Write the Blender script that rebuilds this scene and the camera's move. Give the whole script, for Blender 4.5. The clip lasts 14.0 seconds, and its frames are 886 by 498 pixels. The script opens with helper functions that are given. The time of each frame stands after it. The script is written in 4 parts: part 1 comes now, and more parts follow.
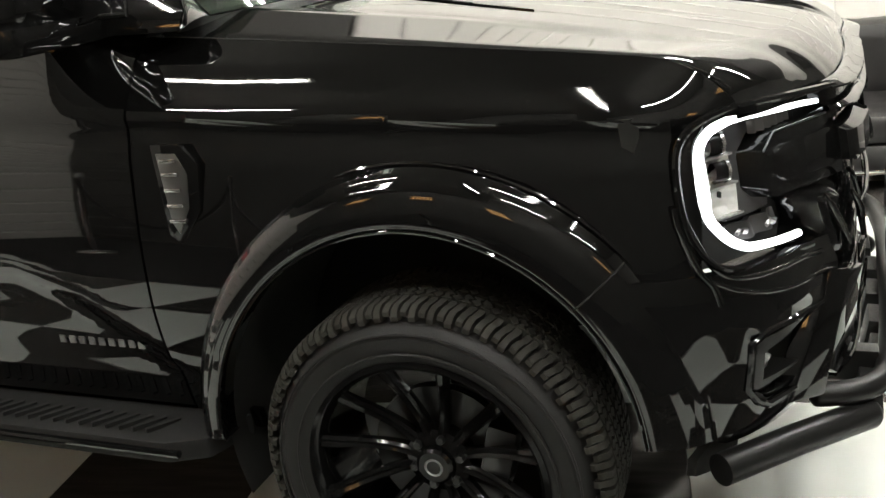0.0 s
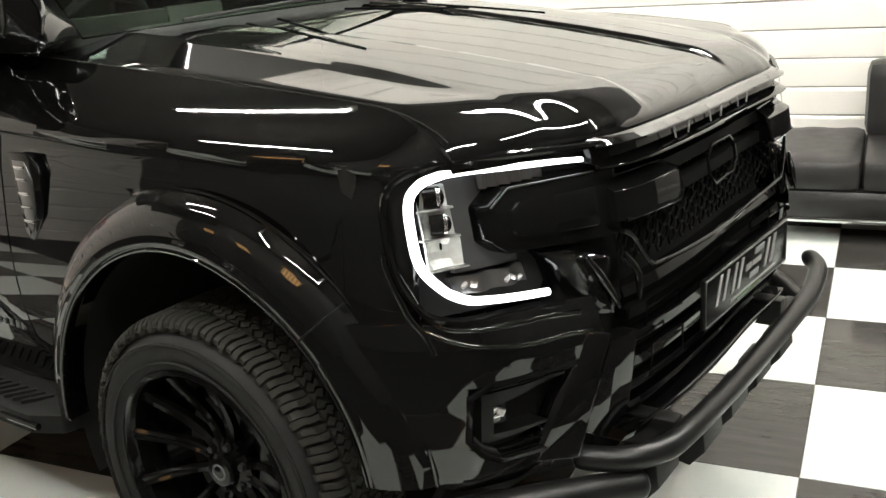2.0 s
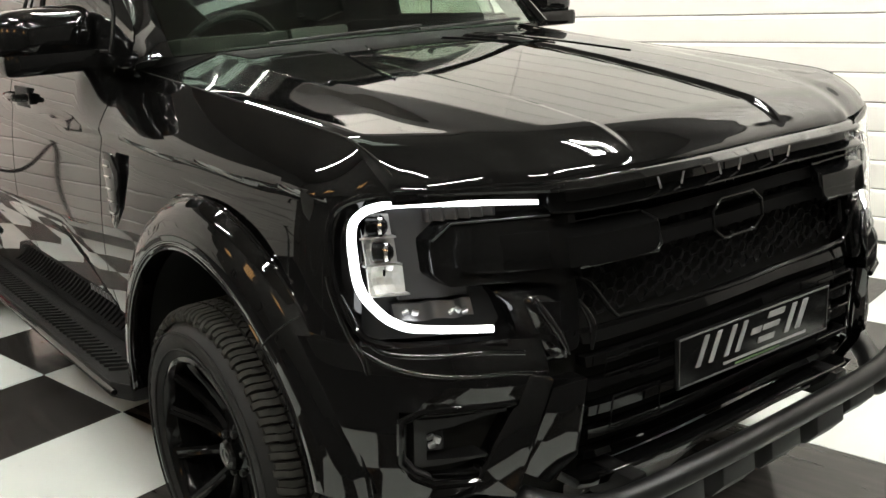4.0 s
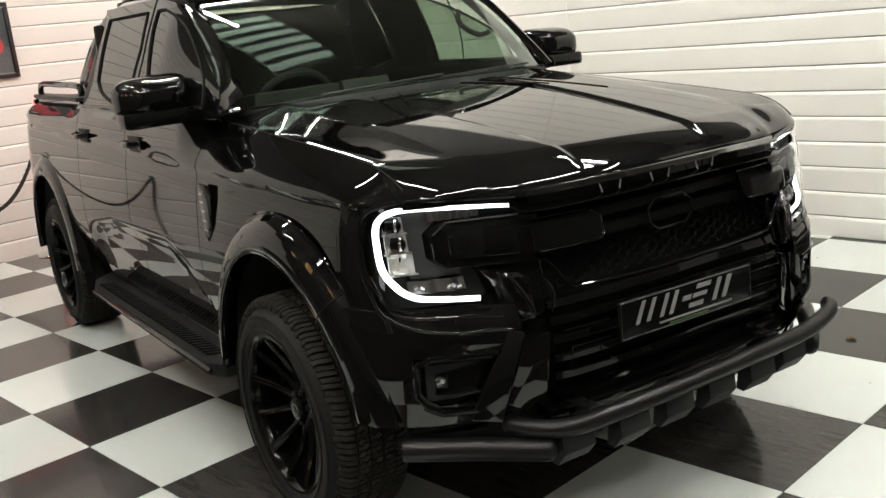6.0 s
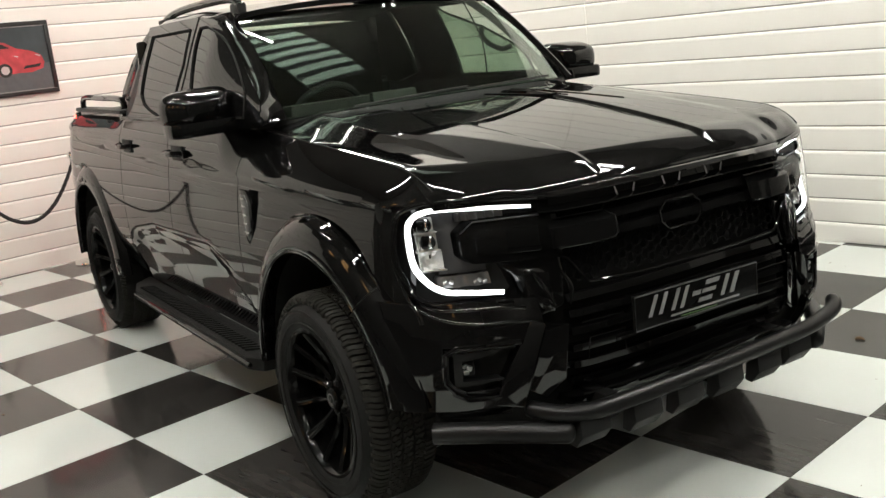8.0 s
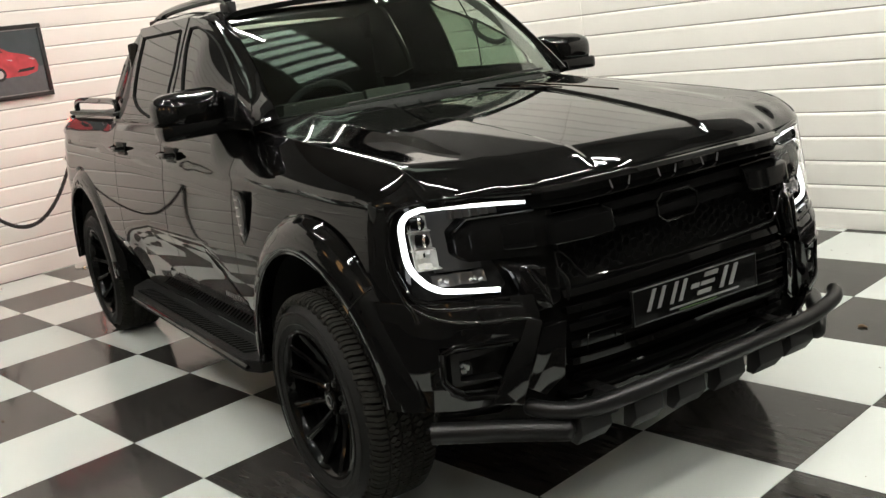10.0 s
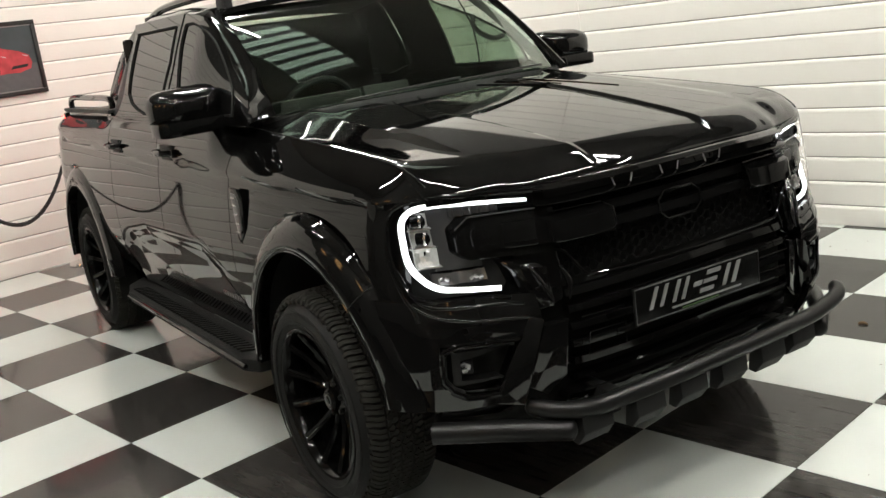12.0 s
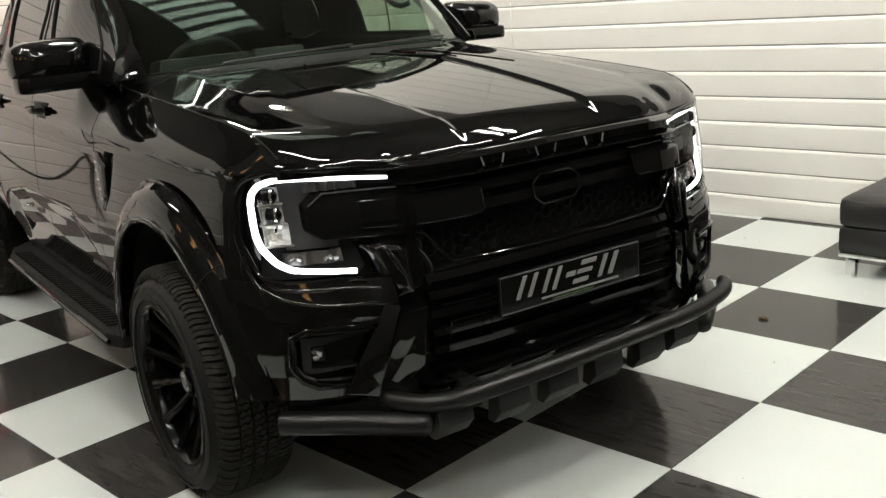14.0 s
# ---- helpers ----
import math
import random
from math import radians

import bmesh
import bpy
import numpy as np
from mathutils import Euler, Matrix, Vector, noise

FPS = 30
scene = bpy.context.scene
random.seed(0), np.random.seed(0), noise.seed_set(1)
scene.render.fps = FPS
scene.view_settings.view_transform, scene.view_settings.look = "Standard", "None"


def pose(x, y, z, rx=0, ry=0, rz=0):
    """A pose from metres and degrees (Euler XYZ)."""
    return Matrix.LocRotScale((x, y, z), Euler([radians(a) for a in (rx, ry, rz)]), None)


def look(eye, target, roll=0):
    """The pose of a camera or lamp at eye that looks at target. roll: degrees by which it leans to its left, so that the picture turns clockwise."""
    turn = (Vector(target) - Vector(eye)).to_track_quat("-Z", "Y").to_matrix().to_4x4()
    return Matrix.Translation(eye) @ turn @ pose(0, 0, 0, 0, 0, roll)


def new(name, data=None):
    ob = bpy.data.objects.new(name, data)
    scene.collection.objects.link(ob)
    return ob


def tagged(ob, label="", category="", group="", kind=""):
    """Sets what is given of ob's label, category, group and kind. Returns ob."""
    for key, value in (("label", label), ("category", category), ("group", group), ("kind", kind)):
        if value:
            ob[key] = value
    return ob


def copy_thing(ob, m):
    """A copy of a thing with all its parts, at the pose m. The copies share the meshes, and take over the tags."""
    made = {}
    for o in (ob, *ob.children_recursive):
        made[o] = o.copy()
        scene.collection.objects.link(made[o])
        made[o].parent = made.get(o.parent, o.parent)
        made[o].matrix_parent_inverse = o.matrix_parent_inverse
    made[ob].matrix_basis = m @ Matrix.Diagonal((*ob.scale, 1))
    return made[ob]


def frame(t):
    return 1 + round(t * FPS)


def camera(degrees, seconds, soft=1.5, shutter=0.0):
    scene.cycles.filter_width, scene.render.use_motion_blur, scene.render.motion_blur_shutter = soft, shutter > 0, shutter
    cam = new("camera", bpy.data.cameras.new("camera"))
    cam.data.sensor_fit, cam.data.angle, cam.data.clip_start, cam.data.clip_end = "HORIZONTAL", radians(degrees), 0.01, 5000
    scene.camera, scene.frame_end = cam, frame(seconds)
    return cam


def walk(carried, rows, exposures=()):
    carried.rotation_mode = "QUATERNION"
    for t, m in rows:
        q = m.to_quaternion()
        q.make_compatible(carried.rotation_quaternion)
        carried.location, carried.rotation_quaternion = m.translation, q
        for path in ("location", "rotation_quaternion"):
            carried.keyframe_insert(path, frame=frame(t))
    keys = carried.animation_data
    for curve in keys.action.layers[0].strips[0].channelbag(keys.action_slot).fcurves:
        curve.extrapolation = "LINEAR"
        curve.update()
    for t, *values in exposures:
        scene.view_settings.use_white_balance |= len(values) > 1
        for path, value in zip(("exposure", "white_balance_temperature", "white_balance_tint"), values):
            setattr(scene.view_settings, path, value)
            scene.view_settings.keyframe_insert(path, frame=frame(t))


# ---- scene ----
cam = camera(49.7, 14.0)
PATH = [
    (0, (2.379, -2.202, 1.518), (1.994, -0.345, 0.882), -5.6),
    (0.5, (2.693, -2.214, 1.515), (2.114, -0.389, 0.94), -9.0),
    (1, (2.941, -2.232, 1.543), (2.264, -0.446, 0.95), -8.8),
    (1.5, (3.142, -2.116, 1.528), (2.363, -0.379, 0.916), -7.9),
    (2, (3.297, -1.974, 1.543), (2.482, -0.252, 0.935), -4.2),
    (2.5, (3.476, -1.877, 1.538), (2.486, -0.25, 0.928), -5.3),
    (3, (3.652, -1.76, 1.532), (2.576, -0.185, 0.932), -2.8),
    (3.5, (3.747, -1.652, 1.539), (2.534, -0.171, 0.961), -1.7),
    (6, (4.532, -2.089, 1.642), (3.114, -0.76, 1.17), -6.0),
    (6.5, (4.619, -2.172, 1.654), (3.191, -0.841, 1.22), -6.0),
    (7, (4.658, -2.228, 1.645), (3.213, -0.916, 1.207), -5.8),
    (7.5, (4.684, -2.254, 1.648), (3.223, -0.959, 1.213), -5.9),
    (8, (4.686, -2.264, 1.652), (3.235, -0.96, 1.211), -6.3),
    (10.5, (4.671, -2.205, 1.656), (3.218, -0.909, 1.196), -7.9),
    (11, (4.664, -2.194, 1.654), (3.218, -0.893, 1.187), -8.1),
    (11.5, (4.66, -2.191, 1.658), (3.218, -0.886, 1.193), -8.1),
    (12, (4.644, -2.211, 1.656), (3.198, -0.909, 1.194), -7.7),
    (12.5, (4.635, -2.224, 1.649), (3.192, -0.92, 1.183), -7.3),
    (13, (4.66, -2.2, 1.624), (3.252, -0.861, 1.15), -6.2),
    (13.5, (4.687, -2.096, 1.607), (3.304, -0.758, 1.062), -6.8),
    (14, (4.698, -1.884, 1.599), (3.326, -0.527, 1.075), -4.7),
]
walk(cam, [(t, look(eye, target, roll)) for t, eye, target, roll in PATH], [(0, .68), (3.5, .55), (6, -.02), (14, -.05)])

# ---------- world and light ----------
world = bpy.data.worlds.new("world")
scene.world = world
world.use_nodes = True
world.node_tree.nodes["Background"].inputs[0].default_value = (0.05, 0.05, 0.055, 1)
world.node_tree.nodes["Background"].inputs[1].default_value = 0.3


# ---------- materials ----------
def mat(name, color, rough=0.5, metal=0.0, stretch=None, wave=0.0, coat=0.0, coat_rough=0.03, noise_scale=0.0, noise_amt=0.0, bump=0.0, bump_scale=200.0,
        rough_amt=0.0, emit=None, emit_strength=0.0, trans=0.0, ior=1.45, random_amt=0.0, spec=0.5):
    m = bpy.data.materials.new(name)
    m.use_nodes = True
    nt = m.node_tree
    b = nt.nodes["Principled BSDF"]
    b.inputs["Base Color"].default_value = (*color, 1)
    b.inputs["Roughness"].default_value = rough
    b.inputs["Metallic"].default_value = metal
    b.inputs["Coat Weight"].default_value = coat
    b.inputs["Coat Roughness"].default_value = coat_rough
    b.inputs["Transmission Weight"].default_value = trans
    b.inputs["IOR"].default_value = ior
    b.inputs["Specular IOR Level"].default_value = spec
    if emit:
        b.inputs["Emission Color"].default_value = (*emit, 1)
        b.inputs["Emission Strength"].default_value = emit_strength
    tc = nt.nodes.new("ShaderNodeTexCoord")
    if noise_amt or random_amt or rough_amt:
        n = nt.nodes.new("ShaderNodeTexNoise")
        n.inputs["Scale"].default_value = noise_scale or 3.0
        n.inputs["Detail"].default_value = 6
        if stretch:
            sc = nt.nodes.new("ShaderNodeMapping")
            sc.inputs["Scale"].default_value = stretch
            nt.links.new(tc.outputs["Object"], sc.inputs["Vector"])
            nt.links.new(sc.outputs[0], n.inputs["Vector"])
        else:
            nt.links.new(tc.outputs["Object"], n.inputs["Vector"])
        mp = nt.nodes.new("ShaderNodeMapRange")
        mp.inputs["To Min"].default_value = 1 - noise_amt
        mp.inputs["To Max"].default_value = 1 + noise_amt
        nt.links.new(n.outputs["Fac"], mp.inputs["Value"])
        val = mp.outputs[0]
        if random_amt:
            oi = nt.nodes.new("ShaderNodeObjectInfo")
            mr = nt.nodes.new("ShaderNodeMapRange")
            mr.inputs["To Min"].default_value = 1 - random_amt
            mr.inputs["To Max"].default_value = 1 + random_amt
            nt.links.new(oi.outputs["Random"], mr.inputs["Value"])
            mu = nt.nodes.new("ShaderNodeMath")
            mu.operation = "MULTIPLY"
            nt.links.new(val, mu.inputs[0])
            nt.links.new(mr.outputs[0], mu.inputs[1])
            val = mu.outputs[0]
        vm = nt.nodes.new("ShaderNodeVectorMath")
        vm.operation = "SCALE"
        vm.inputs[0].default_value = color
        nt.links.new(val, vm.inputs["Scale"])
        nt.links.new(vm.outputs[0], b.inputs["Base Color"])
        if rough_amt:
            rr = nt.nodes.new("ShaderNodeMapRange")
            rr.inputs["To Min"].default_value = max(0.0, rough - rough_amt)
            rr.inputs["To Max"].default_value = rough + rough_amt
            nt.links.new(n.outputs["Fac"], rr.inputs["Value"])
            nt.links.new(rr.outputs[0], b.inputs["Roughness"])
    if wave:
        n3 = nt.nodes.new("ShaderNodeTexNoise")
        n3.inputs["Scale"].default_value = 3.2
        n3.inputs["Detail"].default_value = 1
        nt.links.new(tc.outputs["Object"], n3.inputs["Vector"])
        b3 = nt.nodes.new("ShaderNodeBump")
        b3.inputs["Strength"].default_value = 1.0
        b3.inputs["Distance"].default_value = wave
        nt.links.new(n3.outputs["Fac"], b3.inputs["Height"])
        nt.links.new(b3.outputs[0], b.inputs["Normal"])
    if bump:
        n2 = nt.nodes.new("ShaderNodeTexNoise")
        n2.inputs["Scale"].default_value = bump_scale
        n2.inputs["Detail"].default_value = 3
        nt.links.new(tc.outputs["Object"], n2.inputs["Vector"])
        bp = nt.nodes.new("ShaderNodeBump")
        bp.inputs["Strength"].default_value = bump
        bp.inputs["Distance"].default_value = 0.002
        nt.links.new(n2.outputs["Fac"], bp.inputs["Height"])
        nt.links.new(bp.outputs[0], b.inputs["Normal"])
    return m


PAINT = mat("black_paint", (0.0016, 0.0016, 0.0016), 0.03, ior=1.5, spec=0.5, wave=0.0002, noise_scale=40, noise_amt=0.15)
PIANO = mat("gloss_black_trim", (0.0026, 0.0026, 0.0026), 0.05, spec=0.26)
SATIN = mat("satin_black_steel", (0.006, 0.006, 0.006), 0.30, spec=0.28, noise_scale=60, noise_amt=0.2, bump=0.12, bump_scale=900)
PLASTIC = mat("black_plastic", (0.010, 0.010, 0.010), 0.45, spec=0.28, noise_scale=30, noise_amt=0.2, bump=0.3, bump_scale=700)
TREADPLATE = mat("step_plastic", (0.009, 0.009, 0.009), 0.6, spec=0.16, noise_scale=30, noise_amt=0.3, bump=0.3, bump_scale=700)
LINER = mat("wheel_well_liner", (0.009, 0.009, 0.0085), 0.9, spec=0.2, noise_scale=20, noise_amt=0.3)
RUBBER = mat("tyre_rubber", (0.009, 0.009, 0.0088), 0.6, spec=0.22, noise_scale=25, noise_amt=0.5, bump=0.4, bump_scale=300, rough_amt=0.15)
TREAD = mat("dusty_tread_rubber", (0.019, 0.0185, 0.016), 0.8, spec=0.15, noise_scale=30, noise_amt=0.45, bump=0.4, bump_scale=300, rough_amt=0.1, random_amt=0.15)
WHEEL = mat("gloss_black_alloy", (0.003, 0.003, 0.003), 0.09, spec=0.17)
CHROME = mat("chrome", (0.75, 0.75, 0.74), 0.12, metal=1.0)
DULL = mat("reflector_metal", (0.55, 0.55, 0.55), 0.22, metal=1.0)
STEEL = mat("brake_steel", (0.05, 0.05, 0.05), 0.45, metal=1.0)
LED = mat("led_white", (0.9, 0.9, 0.9), 0.4, emit=(0.95, 0.98, 1.0), emit_strength=4.0)
DIM = mat("dim_reflector", (0.16, 0.16, 0.16), 0.3, metal=1.0)
REFL = mat("bright_reflector", (0.62, 0.63, 0.62), 0.25, metal=0.55, noise_scale=45, noise_amt=0.35)
RIMGREY = mat("plate_rim", (0.06, 0.06, 0.06), 0.35)
BRUSHED = mat("reflector_facets", (0.42, 0.42, 0.42), 0.35, metal=1.0, noise_scale=60, noise_amt=0.5)
SEAT = mat("dark_seat_cloth", (0.014, 0.012, 0.010), 0.9, noise_scale=40, noise_amt=0.3, spec=0.1)
GREYTRIM = mat("grey_lamp_trim", (0.022, 0.022, 0.023), 0.5)
MESH = mat("grille_mesh", (0.0026, 0.0026, 0.0026), 0.5, spec=0.05)
RED = mat("red_lens", (0.25, 0.01, 0.01), 0.12, coat=0.6, emit=(1.0, 0.03, 0.02), emit_strength=39.0)
LENS = mat("clear_lens", (1, 1, 1), 0.0, trans=1.0, ior=1.02)
GLASS = mat("tinted_glass", (0.50, 0.62, 0.52), 0.0, trans=1.0, ior=1.45)
PRIVACY = mat("privacy_glass", (0.004, 0.004, 0.004), 0.02)
PILLARTRIM = mat("grey_pillar_trim", (0.15, 0.145, 0.135), 0.8, noise_scale=60, noise_amt=0.15)
TRIM = mat("interior_trim", (0.022, 0.0215, 0.020), 0.7, spec=0.25, noise_scale=30, noise_amt=0.2, bump=0.3, bump_scale=500)
CLOTH = mat("interior_headlining", (0.12, 0.12, 0.11), 0.9, noise_scale=60, noise_amt=0.2)
PLATE = mat("plate_face", (0.004, 0.004, 0.004), 0.16, spec=0.10)
SILVER = mat("plate_marks", (0.20, 0.20, 0.20), 0.35)
GREEN = mat("plate_strip", (0.05, 0.10, 0.03), 0.5)

WALL = mat("white_cladding", (0.78, 0.76, 0.72), 0.42, noise_scale=1.3, noise_amt=0.035, bump=0.06, bump_scale=60, rough_amt=0.08, random_amt=0.02)
# cladding with weaker light put into its colour, for the unseen south wall
DIMMEDWALL = mat("dimmed_cladding", (0.075, 0.072, 0.068), 0.42, noise_scale=1.3, noise_amt=0.05, bump=0.06, bump_scale=60, random_amt=0.03)
GROOVE = mat("cladding_backing", (0.30, 0.29, 0.27), 0.7, noise_scale=3, noise_amt=0.1)
DARKWALL = mat("dark_wall", (0.062, 0.060, 0.057), 0.6, noise_scale=2, noise_amt=0.25)
CEIL = mat("dark_ceiling", (0.11, 0.107, 0.10), 0.85, noise_scale=2, noise_amt=0.3)
WTILE = mat("white_tile", (0.60, 0.635, 0.61), 0.09, noise_scale=2.2, noise_amt=0.05, rough_amt=0.06, random_amt=0.03, coat=0.15, bump=0.02, bump_scale=8)
BTILE = mat("black_tile", (0.036, 0.0335, 0.0315), 0.13, spec=0.3, noise_scale=6.0, stretch=(0.6, 5.0, 1.0), noise_amt=0.7, rough_amt=0.08, random_amt=0.2, coat=0.1, bump=0.02, bump_scale=8)
CARPET = mat("dark_carpet", (0.018, 0.017, 0.017), 0.95, noise_scale=30, noise_amt=0.35, bump=0.6, bump_scale=500)
GROUT = mat("tile_bed", (0.10, 0.095, 0.09), 0.8, noise_scale=8, noise_amt=0.2)
LEATHER = mat("black_leather", (0.014, 0.013, 0.013), 0.42, noise_scale=12, noise_amt=0.3, bump=0.5, bump_scale=160, rough_amt=0.1)
ROPE = mat("black_rope", (0.012, 0.011, 0.011), 0.8, noise_scale=80, noise_amt=0.4, bump=0.5, bump_scale=400)
FRAME = mat("black_frame", (0.01, 0.01, 0.01), 0.35)
TUBE = mat("light_tube", (0.9, 0.9, 0.9), 0.5, emit=(0.975, 0.955, 0.875), emit_strength=250.0)
WARM = mat("warm_lamp", (0.9, 0.6, 0.3), 0.5, emit=(1.0, 0.55, 0.20), emit_strength=3.4)
HOUSING = mat("lamp_housing", (0.3, 0.3, 0.3), 0.5)


# ---------- mesh helpers ----------
def link(name, bm, material, parent=None, label="", smooth=True, angle=35):
    bmesh.ops.recalc_face_normals(bm, faces=bm.faces[:])
    me = bpy.data.meshes.new(name)
    bm.to_mesh(me)
    bm.free()
    me.materials.append(material)
    if smooth:
        me.shade_smooth()
        me.set_sharp_from_angle(angle=radians(angle))
    ob = new(name, me)
    if parent:
        ob.parent = parent
    if label:
        ob["label"] = label
    return ob


def part(name, bm, material, parent, label="", angle=35):
    return link(name, bm, material, parent, label, True, angle)


def add_box(bm, c, s, bevel=0.0, m=None):
    r = bmesh.ops.create_cube(bm, size=1.0)
    vs = r["verts"]
    bmesh.ops.scale(bm, vec=s, verts=vs)
    if bevel:
        es = list({e for v in vs for e in v.link_edges})
        b = bmesh.ops.bevel(bm, geom=es, offset=bevel, segments=2, affect="EDGES", profile=0.6)
        vs = list({v for f in b["faces"] for v in f.verts} | {v for v in vs if v.is_valid})
    mm = Matrix.Translation(c)
    if m is not None:
        mm = mm @ m
    bmesh.ops.transform(bm, matrix=mm, verts=vs)
    return vs


def box(c, s, bevel=0.0, m=None):
    bm = bmesh.new()
    add_box(bm, c, s, bevel, m)
    return bm


def catmull(pts, n=8, closed=False):
    pts = [Vector(p) for p in pts]
    out = []
    k = len(pts)
    for i in range(k if closed else k - 1):
        p0 = pts[(i - 1) % k] if closed or i else pts[0]
        p1, p2 = pts[i], pts[(i + 1) % k]
        p3 = pts[(i + 2) % k] if closed or i + 2 < k else pts[-1]
        for j in range(n):
            t = j / n
            out.append(0.5 * ((2 * p1) + (p2 - p0) * t + (2 * p0 - 5 * p1 + 4 * p2 - p3) * t * t + (3 * p1 - p0 - 3 * p2 + p3) * t ** 3))
    if not closed:
        out.append(pts[-1])
    return out


def add_tube(bm, pts, r, seg=12, caps=True, closed=False, squash=1.0):
    pts = [Vector(p) for p in pts]
    rings = []
    n = len(pts)
    side = None
    for i, p in enumerate(pts):
        a = pts[(i - 1) % n] if closed or i else p
        b = pts[(i + 1) % n] if closed or i < n - 1 else p
        d = (b - a).normalized()
        if side is None:
            side = d.orthogonal().normalized()
        side = (side - d * side.dot(d)).normalized()
        up = d.cross(side)
        rr = r[i] if isinstance(r, (list, tuple)) else r
        rings.append([bm.verts.new(p + rr * (math.cos(2 * math.pi * k / seg) * side + squash * math.sin(2 * math.pi * k / seg) * up)) for k in range(seg)])
    for i in range(n if closed else n - 1):
        A_, B_ = rings[i], rings[(i + 1) % n]
        for k in range(seg):
            bm.faces.new((A_[k], A_[(k + 1) % seg], B_[(k + 1) % seg], B_[k]))
    if caps and not closed:
        bm.faces.new(rings[0][::-1])
        bm.faces.new(rings[-1])


def tube(pts, r, seg=12, **kw):
    bm = bmesh.new()
    add_tube(bm, pts, r, seg, **kw)
    return bm


def add_surf(bm, fn, us, vs, keep=None, thick=0.0, inward=None):
    """A grid surface of points fn(u, v); with thick, a second skin along inward closes it."""
    def skin(off):
        return [[bm.verts.new(fn(u, v) + off) for v in vs] for u in us]
    nu, nv = len(us), len(vs)
    ok = {(i, j) for i in range(nu - 1) for j in range(nv - 1) if keep is None or keep((us[i] + us[i + 1]) / 2, (vs[j] + vs[j + 1]) / 2)}
    g = skin(Vector((0, 0, 0)))
    for i, j in ok:
        bm.faces.new((g[i][j], g[i + 1][j], g[i + 1][j + 1], g[i][j + 1]))
    if thick:
        h = skin(Vector(inward) * thick)
        for i, j in ok:
            bm.faces.new((h[i][j], h[i][j + 1], h[i + 1][j + 1], h[i + 1][j]))
            for (di, dj), (a, b) in (((-1, 0), ((i, j), (i, j + 1))), ((1, 0), ((i + 1, j), (i + 1, j + 1))), ((0, -1), ((i, j), (i + 1, j))), ((0, 1), ((i, j + 1), (i + 1, j + 1)))):
                if (i + di, j + dj) not in ok:
                    bm.faces.new((g[a[0]][a[1]], g[b[0]][b[1]], h[b[0]][b[1]], h[a[0]][a[1]]))
    loose = [v for v in bm.verts if not v.link_faces]
    bmesh.ops.delete(bm, geom=loose, context="VERTS")


def surf(fn, us, vs, keep=None, thick=0.0, inward=None):
    bm = bmesh.new()
    add_surf(bm, fn, us, vs, keep, thick, inward)
    return bm


def add_prism(bm, outline, vec):
    """A flat outline, pushed along vec into a solid."""
    a = [bm.verts.new(p) for p in outline]
    b = [bm.verts.new(Vector(p) + Vector(vec)) for p in outline]
    n = len(a)
    bm.faces.new(a[::-1])
    bm.faces.new(b)
    for i in range(n):
        bm.faces.new((a[i], a[(i + 1) % n], b[(i + 1) % n], b[i]))


def prism(outline, vec, bevel=0.0):
    bm = bmesh.new()
    add_prism(bm, outline, vec)
    if bevel:
        bmesh.ops.bevel(bm, geom=bm.edges[:], offset=bevel, segments=2, affect="EDGES", profile=0.6)
    return bm


def lathe(profile, seg=48, axis="y"):
    """A turned shape: (radius, along) pairs swept round the y axis."""
    bm = bmesh.new()
    add_lathe(bm, profile, seg)
    return bm


def add_lathe(bm, profile, seg=48, axis="y"):
    rings = []
    for k in range(seg):
        a = 2 * math.pi * k / seg
        if axis == "y":
            rings.append([bm.verts.new((r * math.cos(a), h, r * math.sin(a))) for r, h in profile])
        else:
            rings.append([bm.verts.new((r * math.cos(a), r * math.sin(a), h)) for r, h in profile])
    for k in range(seg):
        A_, B_ = rings[k], rings[(k + 1) % seg]
        for i in range(len(profile) - 1):
            bm.faces.new((A_[i], A_[i + 1], B_[i + 1], B_[i]))


def span(a, b, n):
    return [a + (b - a) * i / (n - 1) for i in range(n)]


def ss(a, b, x):
    t = min(1.0, max(0.0, (x - a) / (b - a)))
    return t * t * (3 - 2 * t)


def interp(x, xs, ys):
    return float(np.interp(x, xs, ys))


def smooth_interp(xs, ys):
    """A smooth curve through a few (x, y) pairs."""
    xs, ys = np.array(xs, float), np.array(ys, float)
    m = np.gradient(ys, xs)

    def f(x):
        x = min(max(x, xs[0]), xs[-1])
        i = min(int(np.searchsorted(xs, x, side="right")) - 1, len(xs) - 2)
        h = xs[i + 1] - xs[i]
        t = (x - xs[i]) / h
        return float((2 * t ** 3 - 3 * t * t + 1) * ys[i] + (t ** 3 - 2 * t * t + t) * h * m[i] + (3 * t * t - 2 * t ** 3) * ys[i + 1] + (t ** 3 - t * t) * h * m[i + 1])
    return f


# ---------- the room ----------
TILE = 0.63
XW, YW = -3.81, 3.837          # inner faces of the two clad walls in view
XE, YN, ZC = 7.6, -4.1, 4.3    # far end, near wall, ceiling


